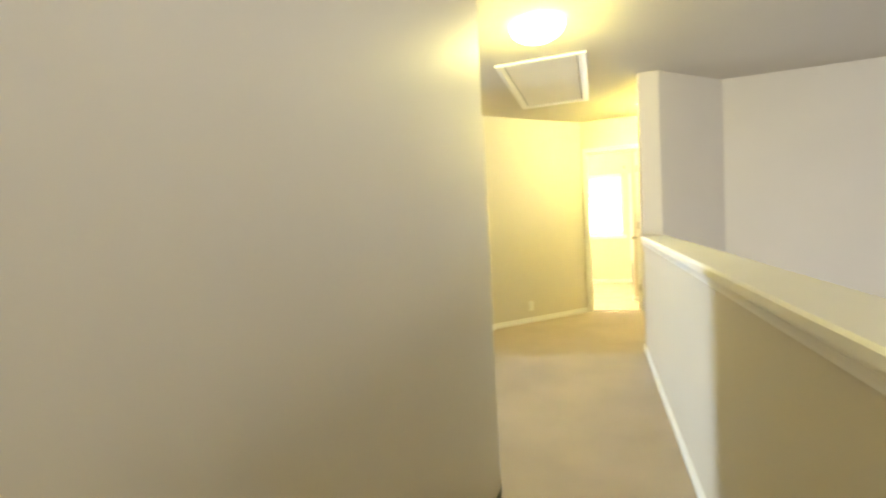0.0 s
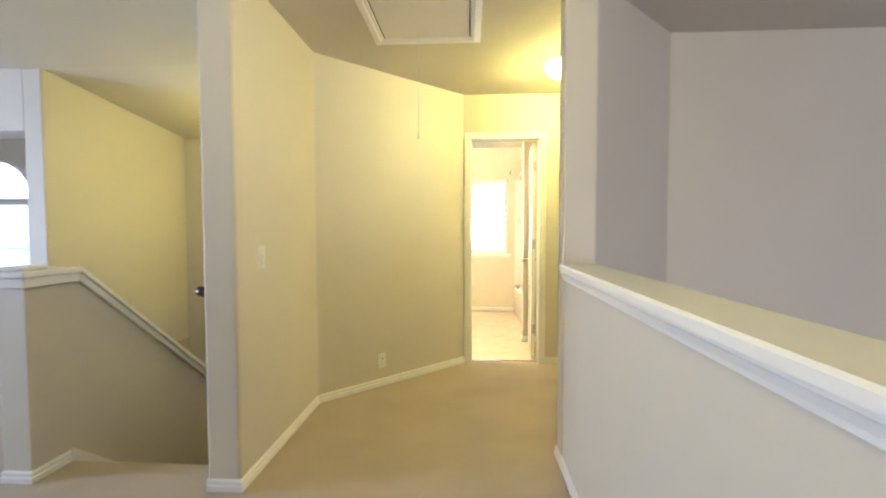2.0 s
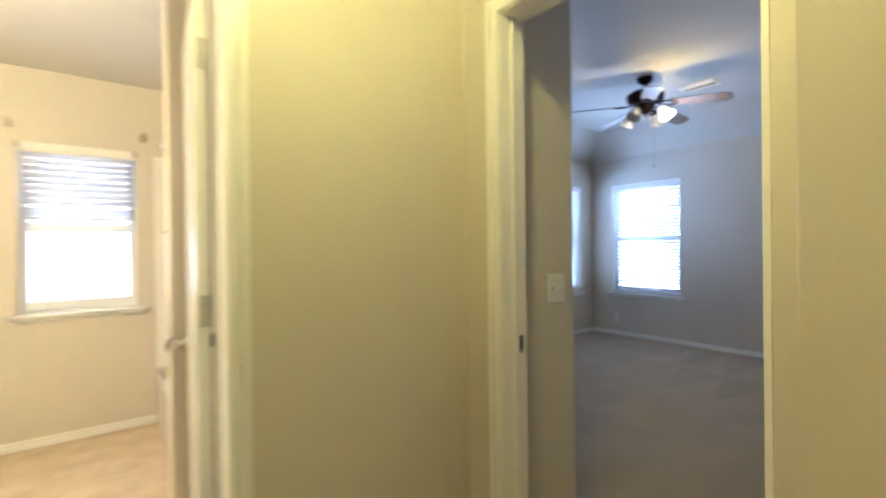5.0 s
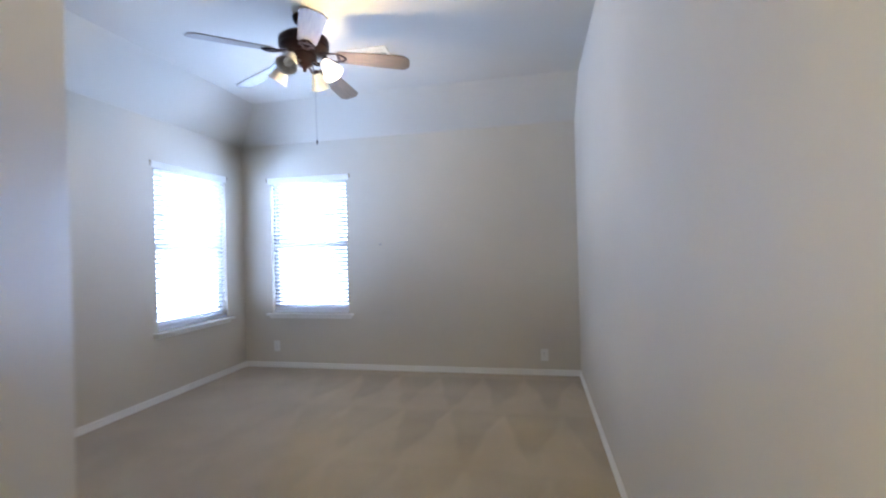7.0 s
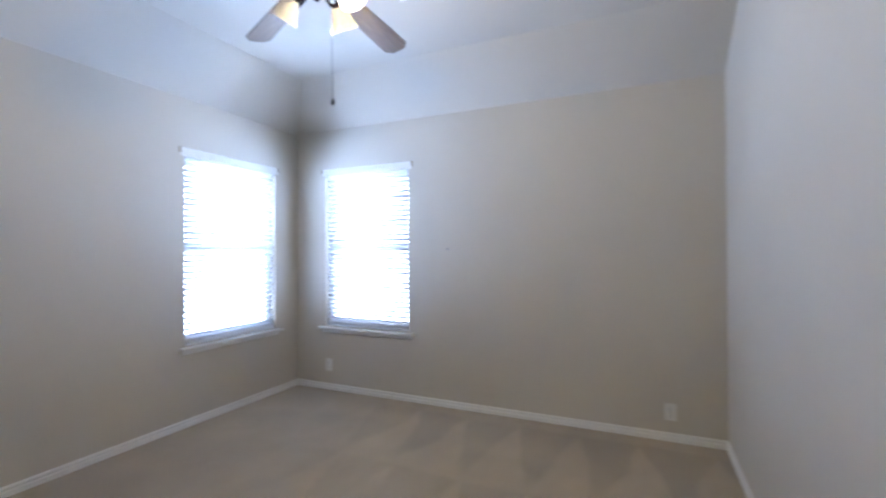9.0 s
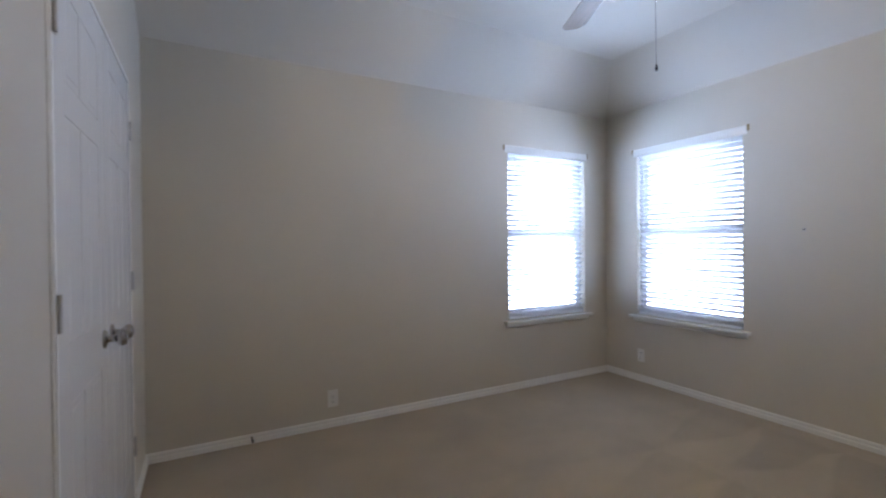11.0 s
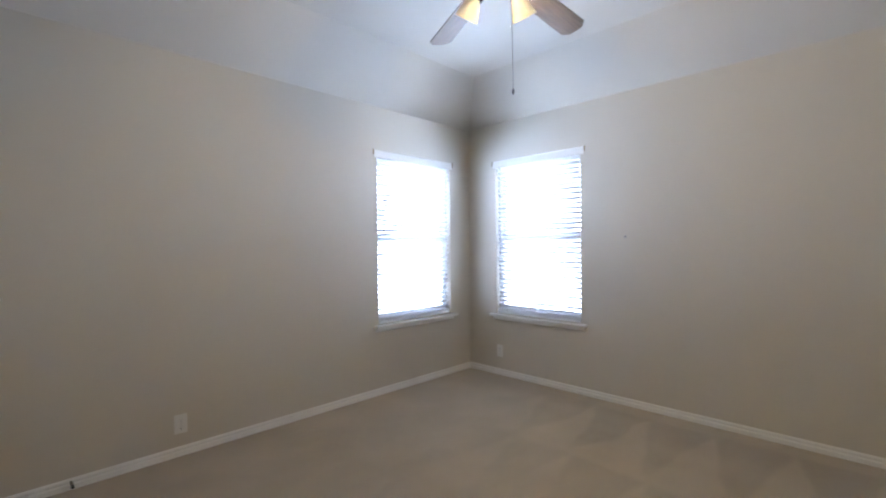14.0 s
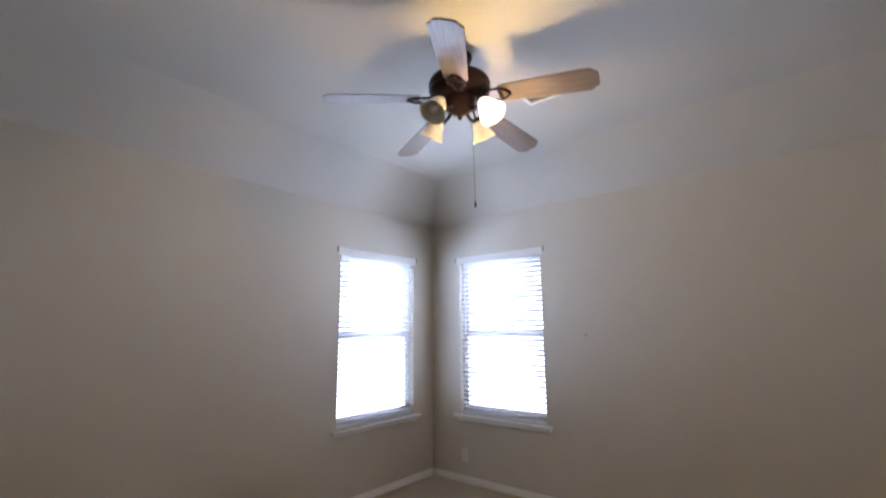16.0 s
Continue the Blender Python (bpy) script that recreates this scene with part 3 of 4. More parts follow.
def panel_door(name, m, w, label, knob_z=0.922, hinges=(0.28, 1.08, 1.80), both=True, group="", edge_hinges=False):
    ob = thing(name, label, "door", group, m=m)
    t = 0.035
    bm, fields = panelled_leaf(w)
    leaf = part("leaf", bm, DOORP, ob)
    for x0, z0, x1, z1 in fields:
        part("panel", boxes(((x0, 0.0004, z0), (x1, t - 0.0004, z1)), bevel=0.0018), DOORP, leaf)
    part("knob", knob_bm(Matrix.Translation((w - 0.065, t, knob_z)) @ Matrix.Rotation(radians(-90), 4, "X")), NICKEL, ob, "brushed nickel knob", smooth=True)
    if both:
        part("knob", knob_bm(Matrix.Translation((w - 0.065, 0, knob_z)) @ Matrix.Rotation(radians(90), 4, "X")), NICKEL, ob, "brushed nickel knob", smooth=True)
        part("latch_plate", boxes(((w, 0.006, knob_z - 0.028), (w + 0.0015, t - 0.006, knob_z + 0.028))), NICKEL, ob)
    for z in hinges if edge_hinges else ():
        hg = part("hinge", lathe([(0.0004, -0.046), (0.006, -0.046), (0.006, 0.046), (0.0004, 0.046)], 12, Matrix.Translation((-0.005, -0.004, z))), PEWTER, ob, "dull nickel hinge")
        part("hinge_leaf", boxes(((-0.0020, 0.0, z - 0.044), (-0.0002, 0.028, z + 0.044)), bevel=0.0005), PEWTER, hg)
    for z in () if edge_hinges else hinges:
        hg = part("hinge", lathe([(0.0004, -0.046), (0.006, -0.046), (0.006, 0.046), (0.0004, 0.046)], 12, Matrix.Translation((-0.003, t + 0.006, z))), PEWTER, ob, "dull nickel hinge", smooth=False)
        part("hinge_leaf", boxes(((0.0, t + 0.0002, z - 0.044), (0.026, t + 0.0025, z + 0.044)), bevel=0.0006), PEWTER, hg)
    return ob


# open bathroom door, swung into the bathroom against the tub wall
panel_door("bathroom_door", pose(0.873, 6.457, 0.008, 0, 0, 85), 0.600, "white six-panel bathroom door standing open", knob_z=0.90, edge_hinges=True)
# closet double doors, closed
panel_door("closet_door", pose(2.556, 7.252, 0.010, 0, 0, 90) @ Matrix.Diagonal((1, -1, 1, 1)), 0.606, "white six-panel closet door with scuffs, closed", both=False, group="closet doors")
panel_door("closet_door", pose(2.556, 8.468, 0.010, 0, 0, -90), 0.606, "white six-panel closet door, closed", both=False, group="closet doors")

# ---- baseboards ----
for run in (
    [(-0.105, 2.225), (-0.105, -2.5)], [(-0.25, 2.23), (-0.105, 2.23)],
    [(-0.97, 4.23), (-0.81, 4.23), (-0.81, 5.29), (0.211, 6.32)],
    [(0.945, 6.32), (1.70, 6.32), (1.70, 6.192)], [(1.70, 5.375), (1.70, 5.27), (1.44, 5.27), (0.73, 4.65), (0.735, 4.53), (0.735, -2.5)],
    [(1.86, 6.23), (2.22, 6.23), (2.59, 6.56), (2.59, 7.235)], [(2.59, 8.485), (2.59, 8.94), (6.36, 8.94), (6.36, 5.325), (1.87, 5.325)],
    [(0.05, 6.44), (-0.75, 6.44), (-0.75, 8.94), (0.93, 8.94)], [(0.84, 7.22), (0.84, 7.12), (1.70, 7.12)],
    [(-1.86, 4.45), (-1.86, 4.24), (-2.0, 4.24), (-2.0, 4.9)][::-1],
):
    baseboard(run)

# ---- stairs ----
structure("wall_stair_pony", prism([(-2.0, 4.24), (-1.86, 4.24), (-1.86, 4.45), (-2.0, 4.45)], 0, 1.0), WALL, "low beige painted wall beside the stairs", "wall")
bm = bmesh.new()
SLOPE = 0.80
prof = [(4.45, -2.8), (4.45, 1.0), (4.52, 1.0), (7.0, 1.0 - SLOPE * 2.48), (7.0, -2.8)]
f = bm.faces.new([bm.verts.new((-2.0, y, z)) for y, z in prof])
r = bmesh.ops.extrude_face_region(bm, geom=[f])
bmesh.ops.translate(bm, vec=(0.14, 0, 0), verts=[v for v in r["geom"] if isinstance(v, bmesh.types.BMVert)])
structure("wall_stair_slope", bm, WALL, "low beige painted wall sloping down beside the stairs", "wall")


def sloped_bar(x0, x1, y0, y1, ztop, t):
    """A bar that follows the stair's slope from y0 to y1, top at ztop at y0."""
    bm = bmesh.new()
    d = SLOPE * (y1 - y0)
    v = [bm.verts.new(q) for q in ((x0, y0, ztop), (x1, y0, ztop), (x1, y0, ztop - t), (x0, y0, ztop - t), (x0, y1, ztop - d), (x1, y1, ztop - d), (x1, y1, ztop - d - t), (x0, y1, ztop - d - t))]
    for q in ((0, 1, 2, 3), (4, 7, 6, 5), (0, 4, 5, 1), (1, 5, 6, 2), (2, 6, 7, 3), (3, 7, 4, 0)):
        bm.faces.new([v[k] for k in q])
    bmesh.ops.bevel(bm, geom=list(bm.edges), offset=0.004, segments=2, affect="EDGES", profile=0.5)
    return bm


pc = thing("stair_wall_cap", "white painted wooden cap on the stair wall", "wall cap", kind="structure")
part("level_cap", boxes(((-2.035, 4.205, 1.0), (-1.825, 4.535, 1.03)), bevel=0.006), TRIM, pc)
part("top_block", boxes(((-2.01, 4.25, 1.03), (-1.87, 4.38, 1.052)), bevel=0.008), TRIM, pc)
part("sloped_cap", sloped_bar(-2.035, -1.825, 4.53, 6.98, 1.028, 0.03), TRIM, pc)
part("sloped_moulding", sloped_bar(-1.859, -1.838, 4.53, 6.98, 0.996, 0.045), TRIM, pc)
part("level_moulding", boxes(((-1.859, 4.222, 0.952), (-1.840, 4.53, 0.999)), ((-2.018, 4.222, 0.952), (-1.859, 4.239, 0.999)), bevel=0.004), TRIM, pc)
structure("trim_stair_skirt", sloped_bar(-1.861, -1.846, 4.45, 6.90, 0.072, 0.22), TRIM, "white painted skirting board sloping down beside the stairs", "skirting board")
st = thing("stairs", "carpeted stairs going down between painted walls", "stairs", kind="structure")
for k in range(10):
    y = 4.45 + 0.24 * k
    z = -0.19 * (k + 1)
    part("step", boxes(((-1.859, y, z - 0.25), (-0.971, y + 0.262, z)), bevel=0.012), CARPET, st)
part("nosing", boxes(((-1.859, 4.43, -0.05), (-0.971, 4.462, -0.001)), bevel=0.010), CARPET, st)
structure("stair_landing", boxes(((-2.95, 6.85, -2.25), (-0.971, 7.12, -2.1))), CARPET, "beige carpeted stair landing", "landing")
structure("wall_stair_back", boxes(((-3.10, 7.12, -2.8), (-0.87, 7.24, HZ))), WALL, PAINTED, "wall")
structure("wall_stair_far", boxes(((-3.10, 5.45, -2.8), (-2.95, 7.12, HZ)), bevel=0.008), WALL, PAINTED, "wall")
structure("wall_stair_east", boxes(((-0.97, 5.37, -2.8), (-0.88, 7.12, HZ))), WALL, PAINTED, "wall")
structure("wall_below_landing", boxes(((-2.95, 4.33, -2.8), (-0.97, 4.43, -0.12))), WALL, PAINTED, "wall")
bm = bmesh.new()
prof = [(5.45, HZ), (7.13, 2.26), (7.13, 2.5), (5.45, 2.56)]
f = bm.faces.new([bm.verts.new((-2.951, y, z)) for y, z in prof])
r = bmesh.ops.extrude_face_region(bm, geom=[f])
bmesh.ops.translate(bm, vec=(1.982, 0, 0), verts=[v for v in r["geom"] if isinstance(v, bmesh.types.BMVert)])
structure("ceiling_stair", bm, CEIL, "off-white ceiling sloping over the stairs", "ceiling")
hr = thing("handrail", "dark stained wooden handrail on the stair wall", "handrail")
part("rail", tube([(-1.03, 4.30, 0.935), (-1.035, 4.36, 0.915), (-1.035, 6.7, 0.915 - SLOPE * 2.34)], 0.024, 14), RAILW, hr, smooth=True)
for y in (4.55, 6.2):
    part("bracket", tube([(-0.972, y, 0.70 - SLOPE * (y - 4.36)), (-1.03, y, 0.72 - SLOPE * (y - 4.36)), (-1.035, y, 0.90 - SLOPE * (y - 4.36))], 0.007, 8), BRONZE, hr, smooth=True)

# ---- loft beyond the stairs ----
structure("wall_loft_header", boxes(((-7.0, 5.45, 1.98), (-3.10, 5.57, HZ))), WALL, PAINTED, "wall")
bm = wall_along("x", 7.9, 8.02, -7.0, -2.95, 0, HZ, [(-6.6, -5.6, 0.30, 1.65)])
structure("wall_loft_north", bm, WALL, PAINTED, "wall")
aw = thing("window_4", "tall white arch-topped window with a blind", "window", kind="structure", m=pose(-6.1, 7.9, 0))
part("window_frame", boxes(((-0.5, 0.04, 0.30), (-0.45, 0.10, 1.65)), ((0.45, 0.04, 0.30), (0.5, 0.10, 1.65)), ((-0.45, 0.04, 0.30), (0.45, 0.10, 0.35)), ((-0.45, 0.04, 0.95), (0.45, 0.10, 0.99)), ((-0.45, 0.04, 1.60), (0.45, 0.10, 1.65)), bevel=0.003), SASH, aw)
part("window_sill", boxes(((-0.56, -0.05, 0.27), (0.56, 0.0, 0.299)), bevel=0.005), TRIM, aw)
bm = bmesh.new()
arc = [(0.5 * math.cos(math.pi * k / 16), 1.66 + 0.5 * math.sin(math.pi * k / 16)) for k in range(17)]
bm.faces.new([bm.verts.new((x, -0.004, z)) for x, z in arc])
# solid wall behind; an emissive sheet stands in for daylight through the arch
part("arched_glow_sheet", bm, GLOW, aw, "glowing arched sheet on the wall as the window's top")
ring = [(x, -0.006, z) for x, z in arc]
part("arch_trim", tube(ring, 0.02, 8), SASH, aw)
blind(pose(-6.1, 7.9, 0), 0.94, 1.63, 0.33, 62, "white slatted blind lowered over the loft window", mat=BLIND_THICK)
baseboard([(-7.0, 7.9), (-2.95, 7.9)])

# ---- hall fittings ----


def ceiling_light(x, y, z):
    ob = thing("ceiling_light", "lit frosted glass dome ceiling light", "ceiling light", "hall ceiling lights", m=pose(x, y, z))
    part("base_plate", lathe([(0.001, 0), (0.155, 0), (0.158, -0.012), (0.150, -0.030), (0.001, -0.030)], 36), TRIM, ob, smooth=True)
    d = part("glass_dome", lathe([(0.163, -0.004), (0.163, -0.028), (0.154, -0.050), (0.134, -0.070), (0.104, -0.086), (0.058, -0.097), (0.001, -0.101)], 36), DOME, ob, "glowing frosted glass dome", smooth=True)
    d.visible_shadow = False
    part("finial", lathe([(0.001, -0.096), (0.010, -0.098), (0.012, -0.105), (0.006, -0.112), (0.001, -0.116)], 16), NICKEL, ob, smooth=True)
    return ob


ceiling_light(0.05, 3.15, HZ)
ceiling_light(0.98, 5.62, HZ)
ceiling_light(0.30, -1.30, HZ)

hx0, hx1, hy0, hy1 = -0.345, 0.325, 3.74, 5.16
ha = thing("attic_hatch", "white framed attic hatch panel with a pull cord", "attic hatch")
for k, (w0, w1, t) in enumerate(((0.0, 0.040, 0.020), (0.040, 0.062, 0.012))):
    bm = bmesh.new()
    for a, b in (((hx0 + w0, hy0 + w0, HZ - t), (hx0 + w1, hy1 - w0, HZ - 0.001)), ((hx1 - w1, hy0 + w0, HZ - t), (hx1 - w0, hy1 - w0, HZ - 0.001)), ((hx0 + w1, hy0 + w0, HZ - t), (hx1 - w1, hy0 + w1, HZ - 0.001)), ((hx0 + w1, hy1 - w1, HZ - t), (hx1 - w1, hy1 - w0, HZ - 0.001))):
        box(bm, a, b, 0.004)
    part("frame_moulding", bm, TRIM, ha)
# shade of the gap is painted, as a near-black sheet behind the panel
part("gap_shade_sheet", boxes(((hx0 + 0.062, hy0 + 0.062, HZ - 0.0035), (hx1 - 0.062, hy1 - 0.062, HZ - 0.001))), DARK, ha, "near-black sheet painting the shade round the panel")
part("panel", boxes(((hx0 + 0.070, hy0 + 0.070, HZ - 0.010), (hx1 - 0.070, hy1 - 0.070, HZ - 0.004)), bevel=0.002), CEIL_BATH, ha)
part("pull_cord", tube([(-0.06, 5.055, HZ - 0.008), (-0.06, 5.057, 2.1), (-0.061, 5.06, 1.83)], 0.002, 6), CORD, ha)
part("cord_end", lathe([(0.001, 0.025), (0.006, 0.016), (0.008, -0.012), (0.001, -0.018)], 12, Matrix.Translation((-0.061, 5.06, 1.81))), CORD, ha, smooth=True)


def wall_plate(name, m, kind):
    """A plate on a wall: local x along the wall, y into the room, z up."""
    w = 0.116 if kind == "double" else 0.072
    label = {"outlet": "cream plastic electrical outlet on the wall", "single": "cream plastic light switch on the wall", "double": "cream plastic double light switch on the wall"}[kind]
    ob = thing(name, label, "outlet" if kind == "outlet" else "light switch", m=m)
    part("cover_plate", boxes(((-w / 2, 0.0005, -0.058), (w / 2, 0.006, 0.058)), bevel=0.003), PLATE, ob)
    if kind == "outlet":
        for z in (-0.021, 0.021):
            so = part("socket", boxes(((-0.017, 0.006, z - 0.014), (0.017, 0.0085, z + 0.014)), bevel=0.004), PLATE, ob)
            for x in (-0.007, 0.006):
                part("slot", boxes(((x, 0.0086, z - 0.003), (x + 0.0012, 0.0092, z + 0.007))), DARK, so)
            part("ground_hole", boxes(((-0.003, 0.0086, z - 0.011), (0.003, 0.0092, z - 0.006))), DARK, so)
    else:
        for x in ((-0.023, 0.023) if kind == "double" else (0.0,)):
            part("toggle", boxes(((x - 0.005, 0.006, -0.008), (x + 0.005, 0.017, 0.010)), bevel=0.002), PLATE, ob)
    for z in ((0.0,) if kind == "outlet" else (-0.03, 0.03)):
        part("screw", lathe([(0.001, 0.0), (0.003, 0.0), (0.003, 0.001), (0.001, 0.0012)], 8, Matrix.Translation((0, 0.006, z)) @ Matrix.Rotation(radians(-90), 4, "X")), NICKEL, ob)
    return ob


wall_plate("light_switch", pose(-0.81, 4.47, 1.086, 0, 0, -90), "single")
wall_plate("outlet", pose(-0.43, 5.672, 0.20, 0, 0, -135), "outlet")
wall_plate("light_switch", pose(2.095, 6.23, 1.087, 0, 0, 180), "double")
wall_plate("outlet", pose(3.67, 8.94, 0.197, 0, 0, 180), "outlet")
wall_plate("outlet", pose(6.36, 5.662, 0.20, 0, 0, 90), "outlet")
wall_plate("outlet", pose(6.36, 8.553, 0.235, 0, 0, 90), "outlet")
nail = thing("wall_anchor", "small dark screw anchor in the bedroom wall", "wall anchor", m=pose(6.36, 7.316, 1.325, 0, 0, 90))
part("screw_head", lathe([(0.001, 0), (0.012, 0), (0.011, 0.005), (0.001, 0.006)], 12, Matrix.Rotation(radians(-90), 4, "X")), PEWTER, nail)
part("anchor_hole", lathe([(0.001, 0.0061), (0.004, 0.0061), (0.001, 0.0066)], 10, Matrix.Rotation(radians(-90), 4, "X")), DARK, nail)
ds = thing("door_stop", "small metal spring door stop on the baseboard", "door stop", m=pose(3.151, 8.927, 0.045, 0, 0, 180))
part("spring", tube([(0.006 * math.cos(k * 1.2), 0.002 + 0.0011 * k, 0.006 * math.sin(k * 1.2)) for k in range(60)], 0.0014, 5), NICKEL, ds, smooth=True)
part("rubber_tip", lathe([(0.001, 0.066), (0.008, 0.066), (0.008, 0.080), (0.001, 0.082)], 12, Matrix.Rotation(radians(-90), 4, "X")), DARK, ds, smooth=True)
part("carpet_bar", boxes(((0.271, 6.37, 0.0005), (0.884, 6.395, 0.006)), bevel=0.002), NICKEL, d1, "thin metal carpet edging")

# ---- bathroom ----
tub = thing("bathtub", "white enamel bathtub in a tiled alcove", "bathtub", m=pose(0.93, 7.225, 0))
L, W, H = 1.71, 0.765, 0.40
part("apron", boxes(((0, 0.001, 0.0), (0.03, L, H - 0.03)), bevel=0.006), TUBM, tub)
bm = bmesh.new()


def oval(k, n, sx, sy):
    a = 2 * math.pi * k / n
    c, s_ = math.cos(a), math.sin(a)
    q = 3.2
    return (W / 2 + sx * math.copysign(abs(c) ** (2 / q), c), L / 2 + sy * math.copysign(abs(s_) ** (2 / q), s_))


loops = []
for sx, sy, z in ((W / 2, L / 2 - 0.001, H - 0.03), (W / 2, L / 2 - 0.001, H - 0.008), (W / 2 - 0.01, L / 2 - 0.01, H), (W / 2 - 0.07, L / 2 - 0.09, H), (W / 2 - 0.085, L / 2 - 0.11, H - 0.02), (W / 2 - 0.13, L / 2 - 0.22, 0.08), (W / 2 - 0.2, L / 2 - 0.3, 0.06)):
    loops.append([bm.verts.new((*oval(k, 40, sx, sy), z)) for k in range(40)])
for p_, q_ in zip(loops, loops[1:]):
    for k in range(40):
        bm.faces.new((p_[k], p_[(k + 1) % 40], q_[(k + 1) % 40], q_[k]))
bm.faces.new(loops[-1])
part("basin", bm, TUBM, tub, smooth=True)
structure("tub_surround", boxes(((0.93, 8.925, 0.40), (1.70, 8.939, 1.95)), ((1.686, 7.225, 0.40), (1.699, 8.925, 1.95)), bevel=0.003), TUBM, "glossy white tub surround panels", "tub surround")
sh = thing("shower", "chrome shower arm and head above the tub", "shower", m=pose(1.16, 8.924, 2.05))
part("arm", tube([(0, 0, 0), (-0.01, -0.06, 0.01), (-0.02, -0.12, -0.02), (-0.03, -0.16, -0.07)], 0.009, 10), NICKEL, sh, smooth=True)
part("head", lathe([(0.001, 0.02), (0.012, 0.018), (0.035, -0.02), (0.036, -0.028), (0.001, -0.03)], 20, pose(-0.035, -0.18, -0.09, 25, 0, 0)), NICKEL, sh, smooth=True)
rod = thing("shower_curtain_rod", "bare white metal curtain rod above the bathtub", "curtain rod", m=pose(0.985, 7.221, 2.02))
part("rod", tube([(0, 0.012, 0), (0, 1.692, 0)], 0.0125, 16), SASH, rod, smooth=True)
for y0, y1 in ((0.0, 0.016), (1.688, 1.703)):
    part("end_flange", lathe([(0.001, y0), (0.030, y0), (0.028, y1), (0.001, y1)], 20, Matrix.Rotation(radians(-90), 4, "X")), PEWTER, rod)
sd = thing("soap_dish", "white ceramic soap dish on the tub surround", "soap dish", m=pose(1.04, 8.924, 1.36))
part("back_plate", boxes(((-0.07, -0.01, -0.05), (0.07, 0, 0.05)), bevel=0.006), TUBM, sd)
part("tray", boxes(((-0.065, -0.09, -0.03), (0.065, -0.01, -0.015)), bevel=0.006), TUBM, sd)
part("grab_bar", tube([(-0.06, -0.01, 0.03), (-0.06, -0.06, 0.035), (0.06, -0.06, 0.035), (0.06, -0.01, 0.03)], 0.008, 8), NICKEL, sd, smooth=True)
to = thing("toilet", "white porcelain toilet with a closed lid", "toilet", m=pose(-0.75, 8.27, 0))
part("tank", boxes(((0.012, -0.22, 0.36), (0.19, 0.22, 0.72)), bevel=0.02), TUBM, to)
part("tank_lid", boxes(((0.006, -0.23, 0.721), (0.20, 0.23, 0.755)), bevel=0.012), TUBM, to)


def bowl(levels):
    bm = bmesh.new()
    rows_ = []
    for cx, rx, ry, z in levels:
        rows_.append([bm.verts.new((cx + rx * math.cos(2 * math.pi * k / 32) * (1.0 if math.cos(2 * math.pi * k / 32) > 0 else 0.8), ry * math.sin(2 * math.pi * k / 32), z)) for k in range(32)])
    for p_, q_ in zip(rows_, rows_[1:]):
        for k in range(32):
            bm.faces.new((p_[k], p_[(k + 1) % 32], q_[(k + 1) % 32], q_[k]))
    bm.faces.new(rows_[0])
    bm.faces.new(rows_[-1])
    return bm


part("bowl", bowl([(0.40, 0.20, 0.12, 0.0), (0.40, 0.20, 0.115, 0.03), (0.40, 0.16, 0.10, 0.12), (0.44, 0.20, 0.14, 0.26), (0.46, 0.25, 0.175, 0.36), (0.46, 0.255, 0.18, 0.385)]), TUBM, to, smooth=True)
part("seat", bowl([(0.46, 0.262, 0.187, 0.386), (0.46, 0.268, 0.192, 0.396), (0.46, 0.264, 0.188, 0.402)]), TUBM, to, smooth=True)
part("lid", bowl([(0.46, 0.264, 0.188, 0.403), (0.46, 0.266, 0.190, 0.414), (0.46, 0.24, 0.165, 0.424)]), TUBM, to, smooth=True)
part("flush_lever", tube([(0.19, -0.17, 0.66), (0.205, -0.17, 0.66), (0.207, -0.10, 0.65)], 0.006, 8), NICKEL, to, smooth=True)
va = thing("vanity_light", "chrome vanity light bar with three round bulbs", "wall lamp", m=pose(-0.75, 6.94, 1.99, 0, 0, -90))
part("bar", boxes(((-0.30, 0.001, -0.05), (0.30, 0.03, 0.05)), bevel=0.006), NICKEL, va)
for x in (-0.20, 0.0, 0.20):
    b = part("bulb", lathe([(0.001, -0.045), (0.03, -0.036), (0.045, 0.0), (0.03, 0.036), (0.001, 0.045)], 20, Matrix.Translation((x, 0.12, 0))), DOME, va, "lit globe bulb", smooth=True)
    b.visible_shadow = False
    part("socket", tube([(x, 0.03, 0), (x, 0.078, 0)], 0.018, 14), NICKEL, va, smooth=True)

# ---- bedroom ceiling fan and vent ----
fan = thing("ceiling_fan", "dark bronze ceiling fan, five wooden blades, glass shades, one lit", "ceiling fan", m=Matrix.Translation(FAN))
part("canopy", lathe([(0.001, -0.001), (0.066, -0.001), (0.068, -0.012), (0.058, -0.040), (0.030, -0.058), (0.016, -0.062)], 32), BRONZE, fan, smooth=True)
part("downrod", lathe([(0.0125, -0.055), (0.0125, -0.125)], 16), BRONZE, fan, smooth=True)
part("motor_housing", lathe([(0.014, -0.105), (0.030, -0.115), (0.070, -0.118), (0.125, -0.128), (0.150, -0.146), (0.155, -0.158), (0.155, -0.182), (0.150, -0.188), (0.155, -0.194), (0.146, -0.216), (0.115, -0.234), (0.080, -0.243), (0.001, -0.242)], 40), BRONZE, fan, "dark bronze motor housing", smooth=True)
part("switch_cup", lathe([(0.076, -0.238), (0.080, -0.250), (0.074, -0.285), (0.050, -0.305), (0.034, -0.318), (0.016, -0.324), (0.010, -0.336), (0.012, -0.344), (0.001, -0.352)], 32), BRONZE, fan, "dark reddish bronze switch housing", smooth=True)


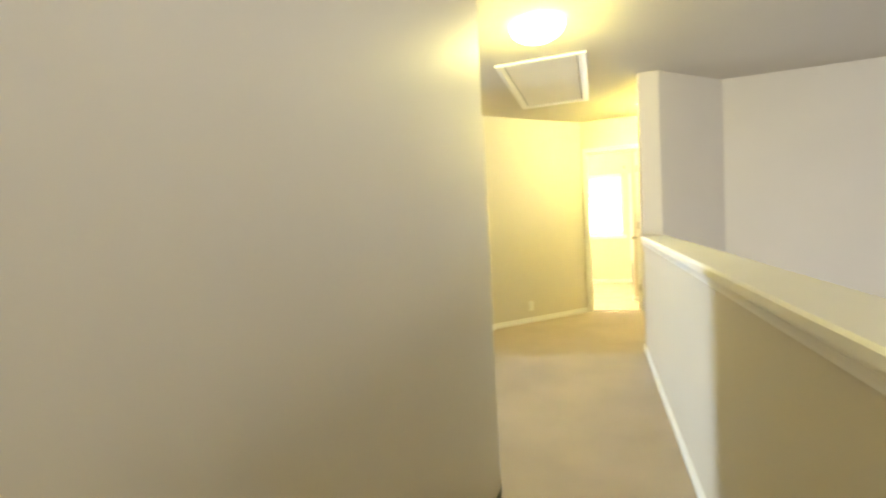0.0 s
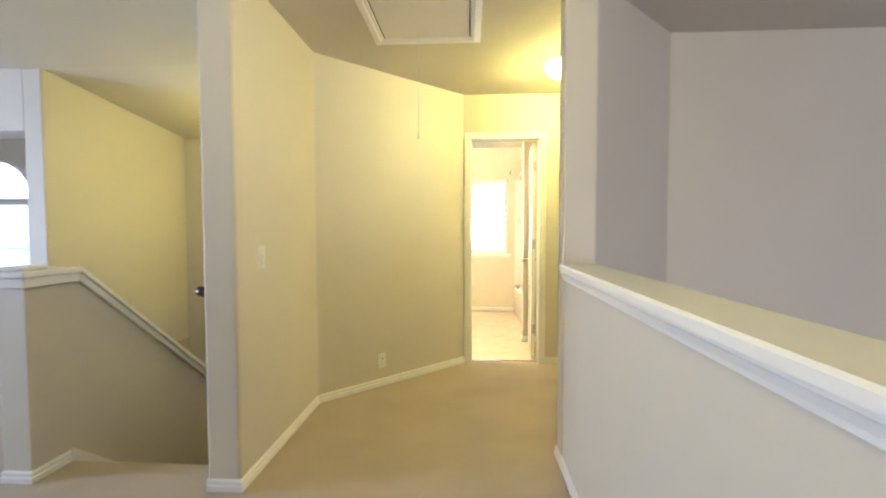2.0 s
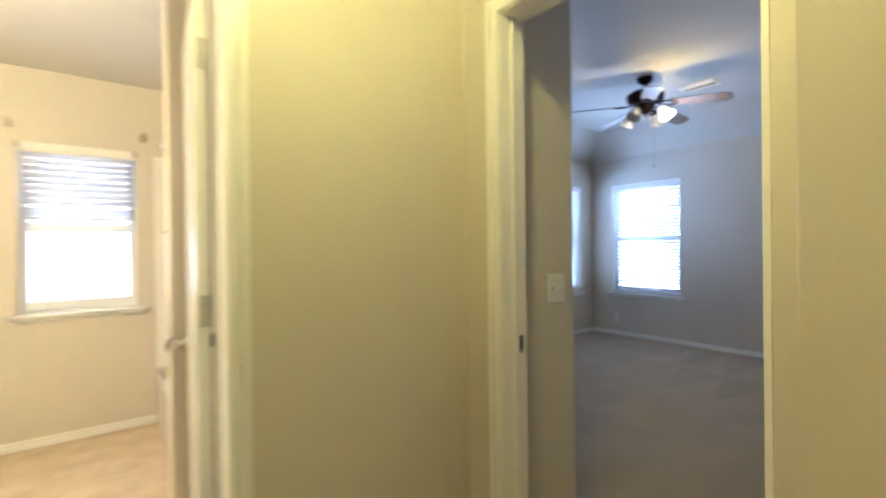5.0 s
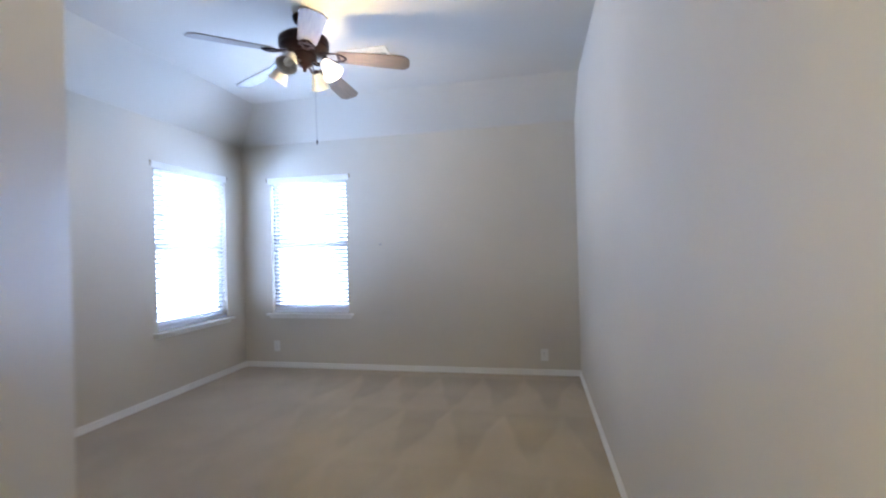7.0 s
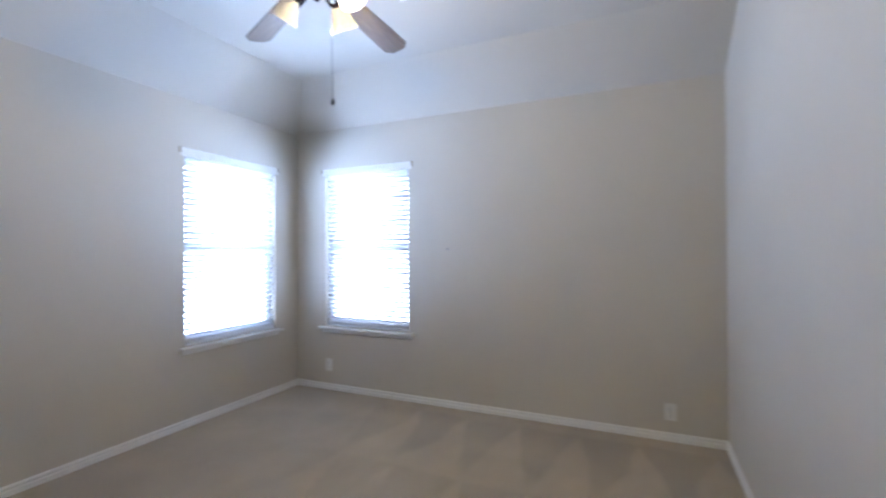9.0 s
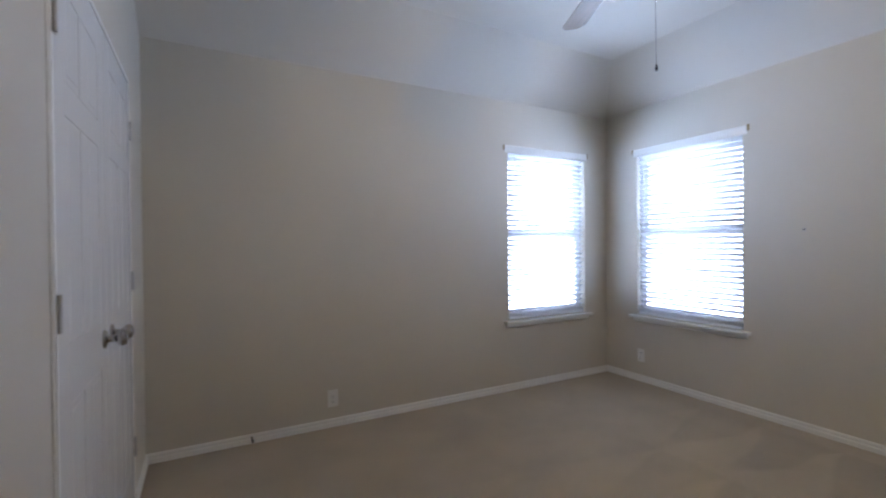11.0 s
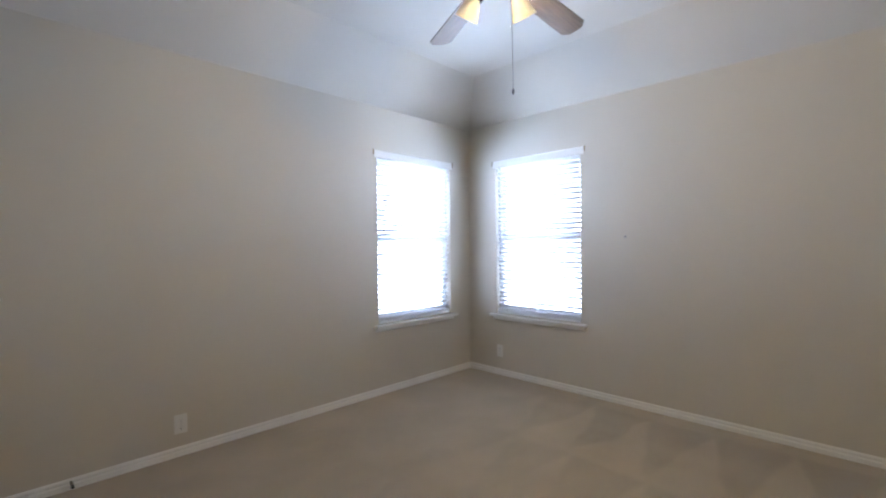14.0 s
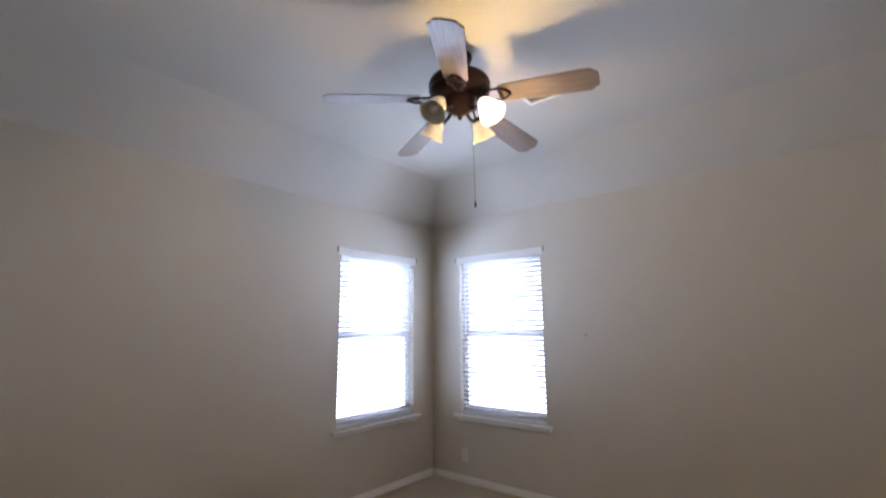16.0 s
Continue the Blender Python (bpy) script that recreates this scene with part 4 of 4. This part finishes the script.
def blade_bm():
    """A blade along x from 0.20 to 0.66, with a shaped tip."""
    bm = bmesh.new()
    out = [(0.205, -0.045), (0.220, -0.057), (0.45, -0.066), (0.628, -0.071), (0.640, -0.062), (0.648, -0.050), (0.660, -0.046), (0.665, -0.030), (0.666, 0.0)]
    ring = out + [(x, -y) for x, y in reversed(out[:-1])]
    f = bm.faces.new([bm.verts.new((x, y, 0)) for x, y in ring])
    r = bmesh.ops.extrude_face_region(bm, geom=[f])
    bmesh.ops.translate(bm, vec=(0, 0, 0.006), verts=[v for v in r["geom"] if isinstance(v, bmesh.types.BMVert)])
    bmesh.ops.bevel(bm, geom=[e for e in bm.edges if abs(e.verts[0].co.z - e.verts[1].co.z) < 1e-5], offset=0.0015, segments=2, affect="EDGES", profile=0.5)
    return bm


blade_me = mesh(blade_bm(), "blade", BLADE)
bm = bmesh.new()
for sy in (-1, 1):
    t_ = tube([(0.10, 0.012 * sy, 0.012), (0.14, 0.022 * sy, 0.004), (0.175, 0.040 * sy, -0.004), (0.215, 0.040 * sy, -0.005), (0.245, 0.022 * sy, -0.005), (0.262, 0.002 * sy, -0.005)], 0.006, 8)
    tmp = bpy.data.meshes.new("iron_half")
    t_.to_mesh(tmp)
    t_.free()
    bm.from_mesh(tmp)
    bpy.data.meshes.remove(tmp)
box(bm, (0.085, -0.022, 0.004), (0.135, 0.022, 0.014), 0.003)
box(bm, (0.205, -0.030, -0.006), (0.225, 0.030, 0.0), 0.002)
iron_me = mesh(bm, "blade_iron", BRONZE, True)
for k in range(5):
    m = pose(0, 0, -0.240, 0, 0, -3 + 72 * k) @ pose(0, 0, 0, 0, 5.2, 0) @ pose(0, 0, 0, -12, 0, 0)
    bl = part("blade", blade_me, BLADE, fan, "walnut-toned wooden blade", m=m)
    part("blade_iron", iron_me, BRONZE, bl, "dark bronze scrolled bracket", m=Matrix.Translation((0, 0, 0.0)))
shade_prof = [(0.020, 0.0), (0.026, -0.004), (0.034, -0.020), (0.044, -0.045), (0.052, -0.075), (0.062, -0.100), (0.066, -0.104), (0.060, -0.100), (0.050, -0.074), (0.042, -0.045), (0.031, -0.020), (0.020, -0.006)]
shade_me = mesh(lathe(shade_prof, 28), "shade", ALAB, True)
for k in range(4):
    a = radians(-92 + 90 * k)
    c, s_ = math.cos(a), math.sin(a)
    part("lamp_arm", tube([(0.045 * c, 0.045 * s_, -0.290), (0.085 * c, 0.085 * s_, -0.318), (0.120 * c, 0.120 * s_, -0.315), (0.138 * c, 0.138 * s_, -0.300)], 0.008, 10), BRONZE, fan, smooth=True)
    tilt = Matrix.Translation((0.140 * c, 0.140 * s_, -0.300)) @ Matrix.Rotation(a, 4, "Z") @ Matrix.Rotation(radians(-35), 4, "Y")
    part("lamp_socket", lathe([(0.001, 0.018), (0.018, 0.014), (0.027, 0.0), (0.026, -0.012), (0.001, -0.014)], 20, tilt), BRONZE, fan, smooth=True)
    lit = k == 0
    sh_ = part("shade", mesh(lathe(shade_prof, 28), "shade_lit", LITG, True) if lit else shade_me, ALAB, fan, "glowing frosted glass bell shade" if lit else "frosted alabaster glass bell shade", m=tilt)
    b = part("bulb", lathe([(0.001, -0.012), (0.012, -0.018), (0.014, -0.035), (0.026, -0.062), (0.027, -0.075), (0.018, -0.090), (0.001, -0.096)], 18, tilt), BULB if lit else ALAB, fan, "lit bulb" if lit else "unlit bulb", smooth=True)
    if lit:
        b.visible_shadow = False
        sh_.visible_shadow = False
        at_ = Matrix.Translation(FAN) @ tilt @ Vector((0, 0, -0.10))
        lamp("fan_bulb", "POINT", Matrix.Translation(at_), 17, (1.0, 0.78, 0.38), radius=0.03)
part("pull_chain", tube([(0.035, -0.03, -0.32), (0.045, -0.045, -0.40), (0.045, -0.049, -0.77)], 0.0016, 6), NICKEL, fan)
part("chain_fob", lathe([(0.001, 0.016), (0.005, 0.008), (0.006, -0.008), (0.001, -0.016)], 12, Matrix.Translation((0.045, -0.049, -0.785))), BRONZE, fan, smooth=True)

vent = thing("ceiling_vent", "white metal slotted air vent in the ceiling", "air vent", m=pose(5.09, 6.92, 2.75))
part("frame", boxes(((-0.09, -0.165, -0.010), (-0.065, 0.165, -0.001)), ((0.065, -0.165, -0.010), (0.09, 0.165, -0.001)), ((-0.065, -0.165, -0.010), (0.065, -0.14, -0.001)), ((-0.065, 0.14, -0.010), (0.065, 0.165, -0.001)), bevel=0.003), TRIM, vent)
# no opening here; a near-black sheet paints the unlit depth
part("duct_shade", boxes(((-0.065, -0.14, -0.003), (0.065, 0.14, -0.001))), DARK, vent, "near-black sheet painting the shade behind the louvres")
vs = mesh(boxes(((-0.0045, -0.138, -0.0006), (0.0045, 0.138, 0.0006))), "louvre", TRIM)
for k in range(8):
    part("louvre", vs, TRIM, vent, m=pose(-0.056 + 0.016 * k, 0, -0.0075, 0, 40 if k < 4 else -40, 0))
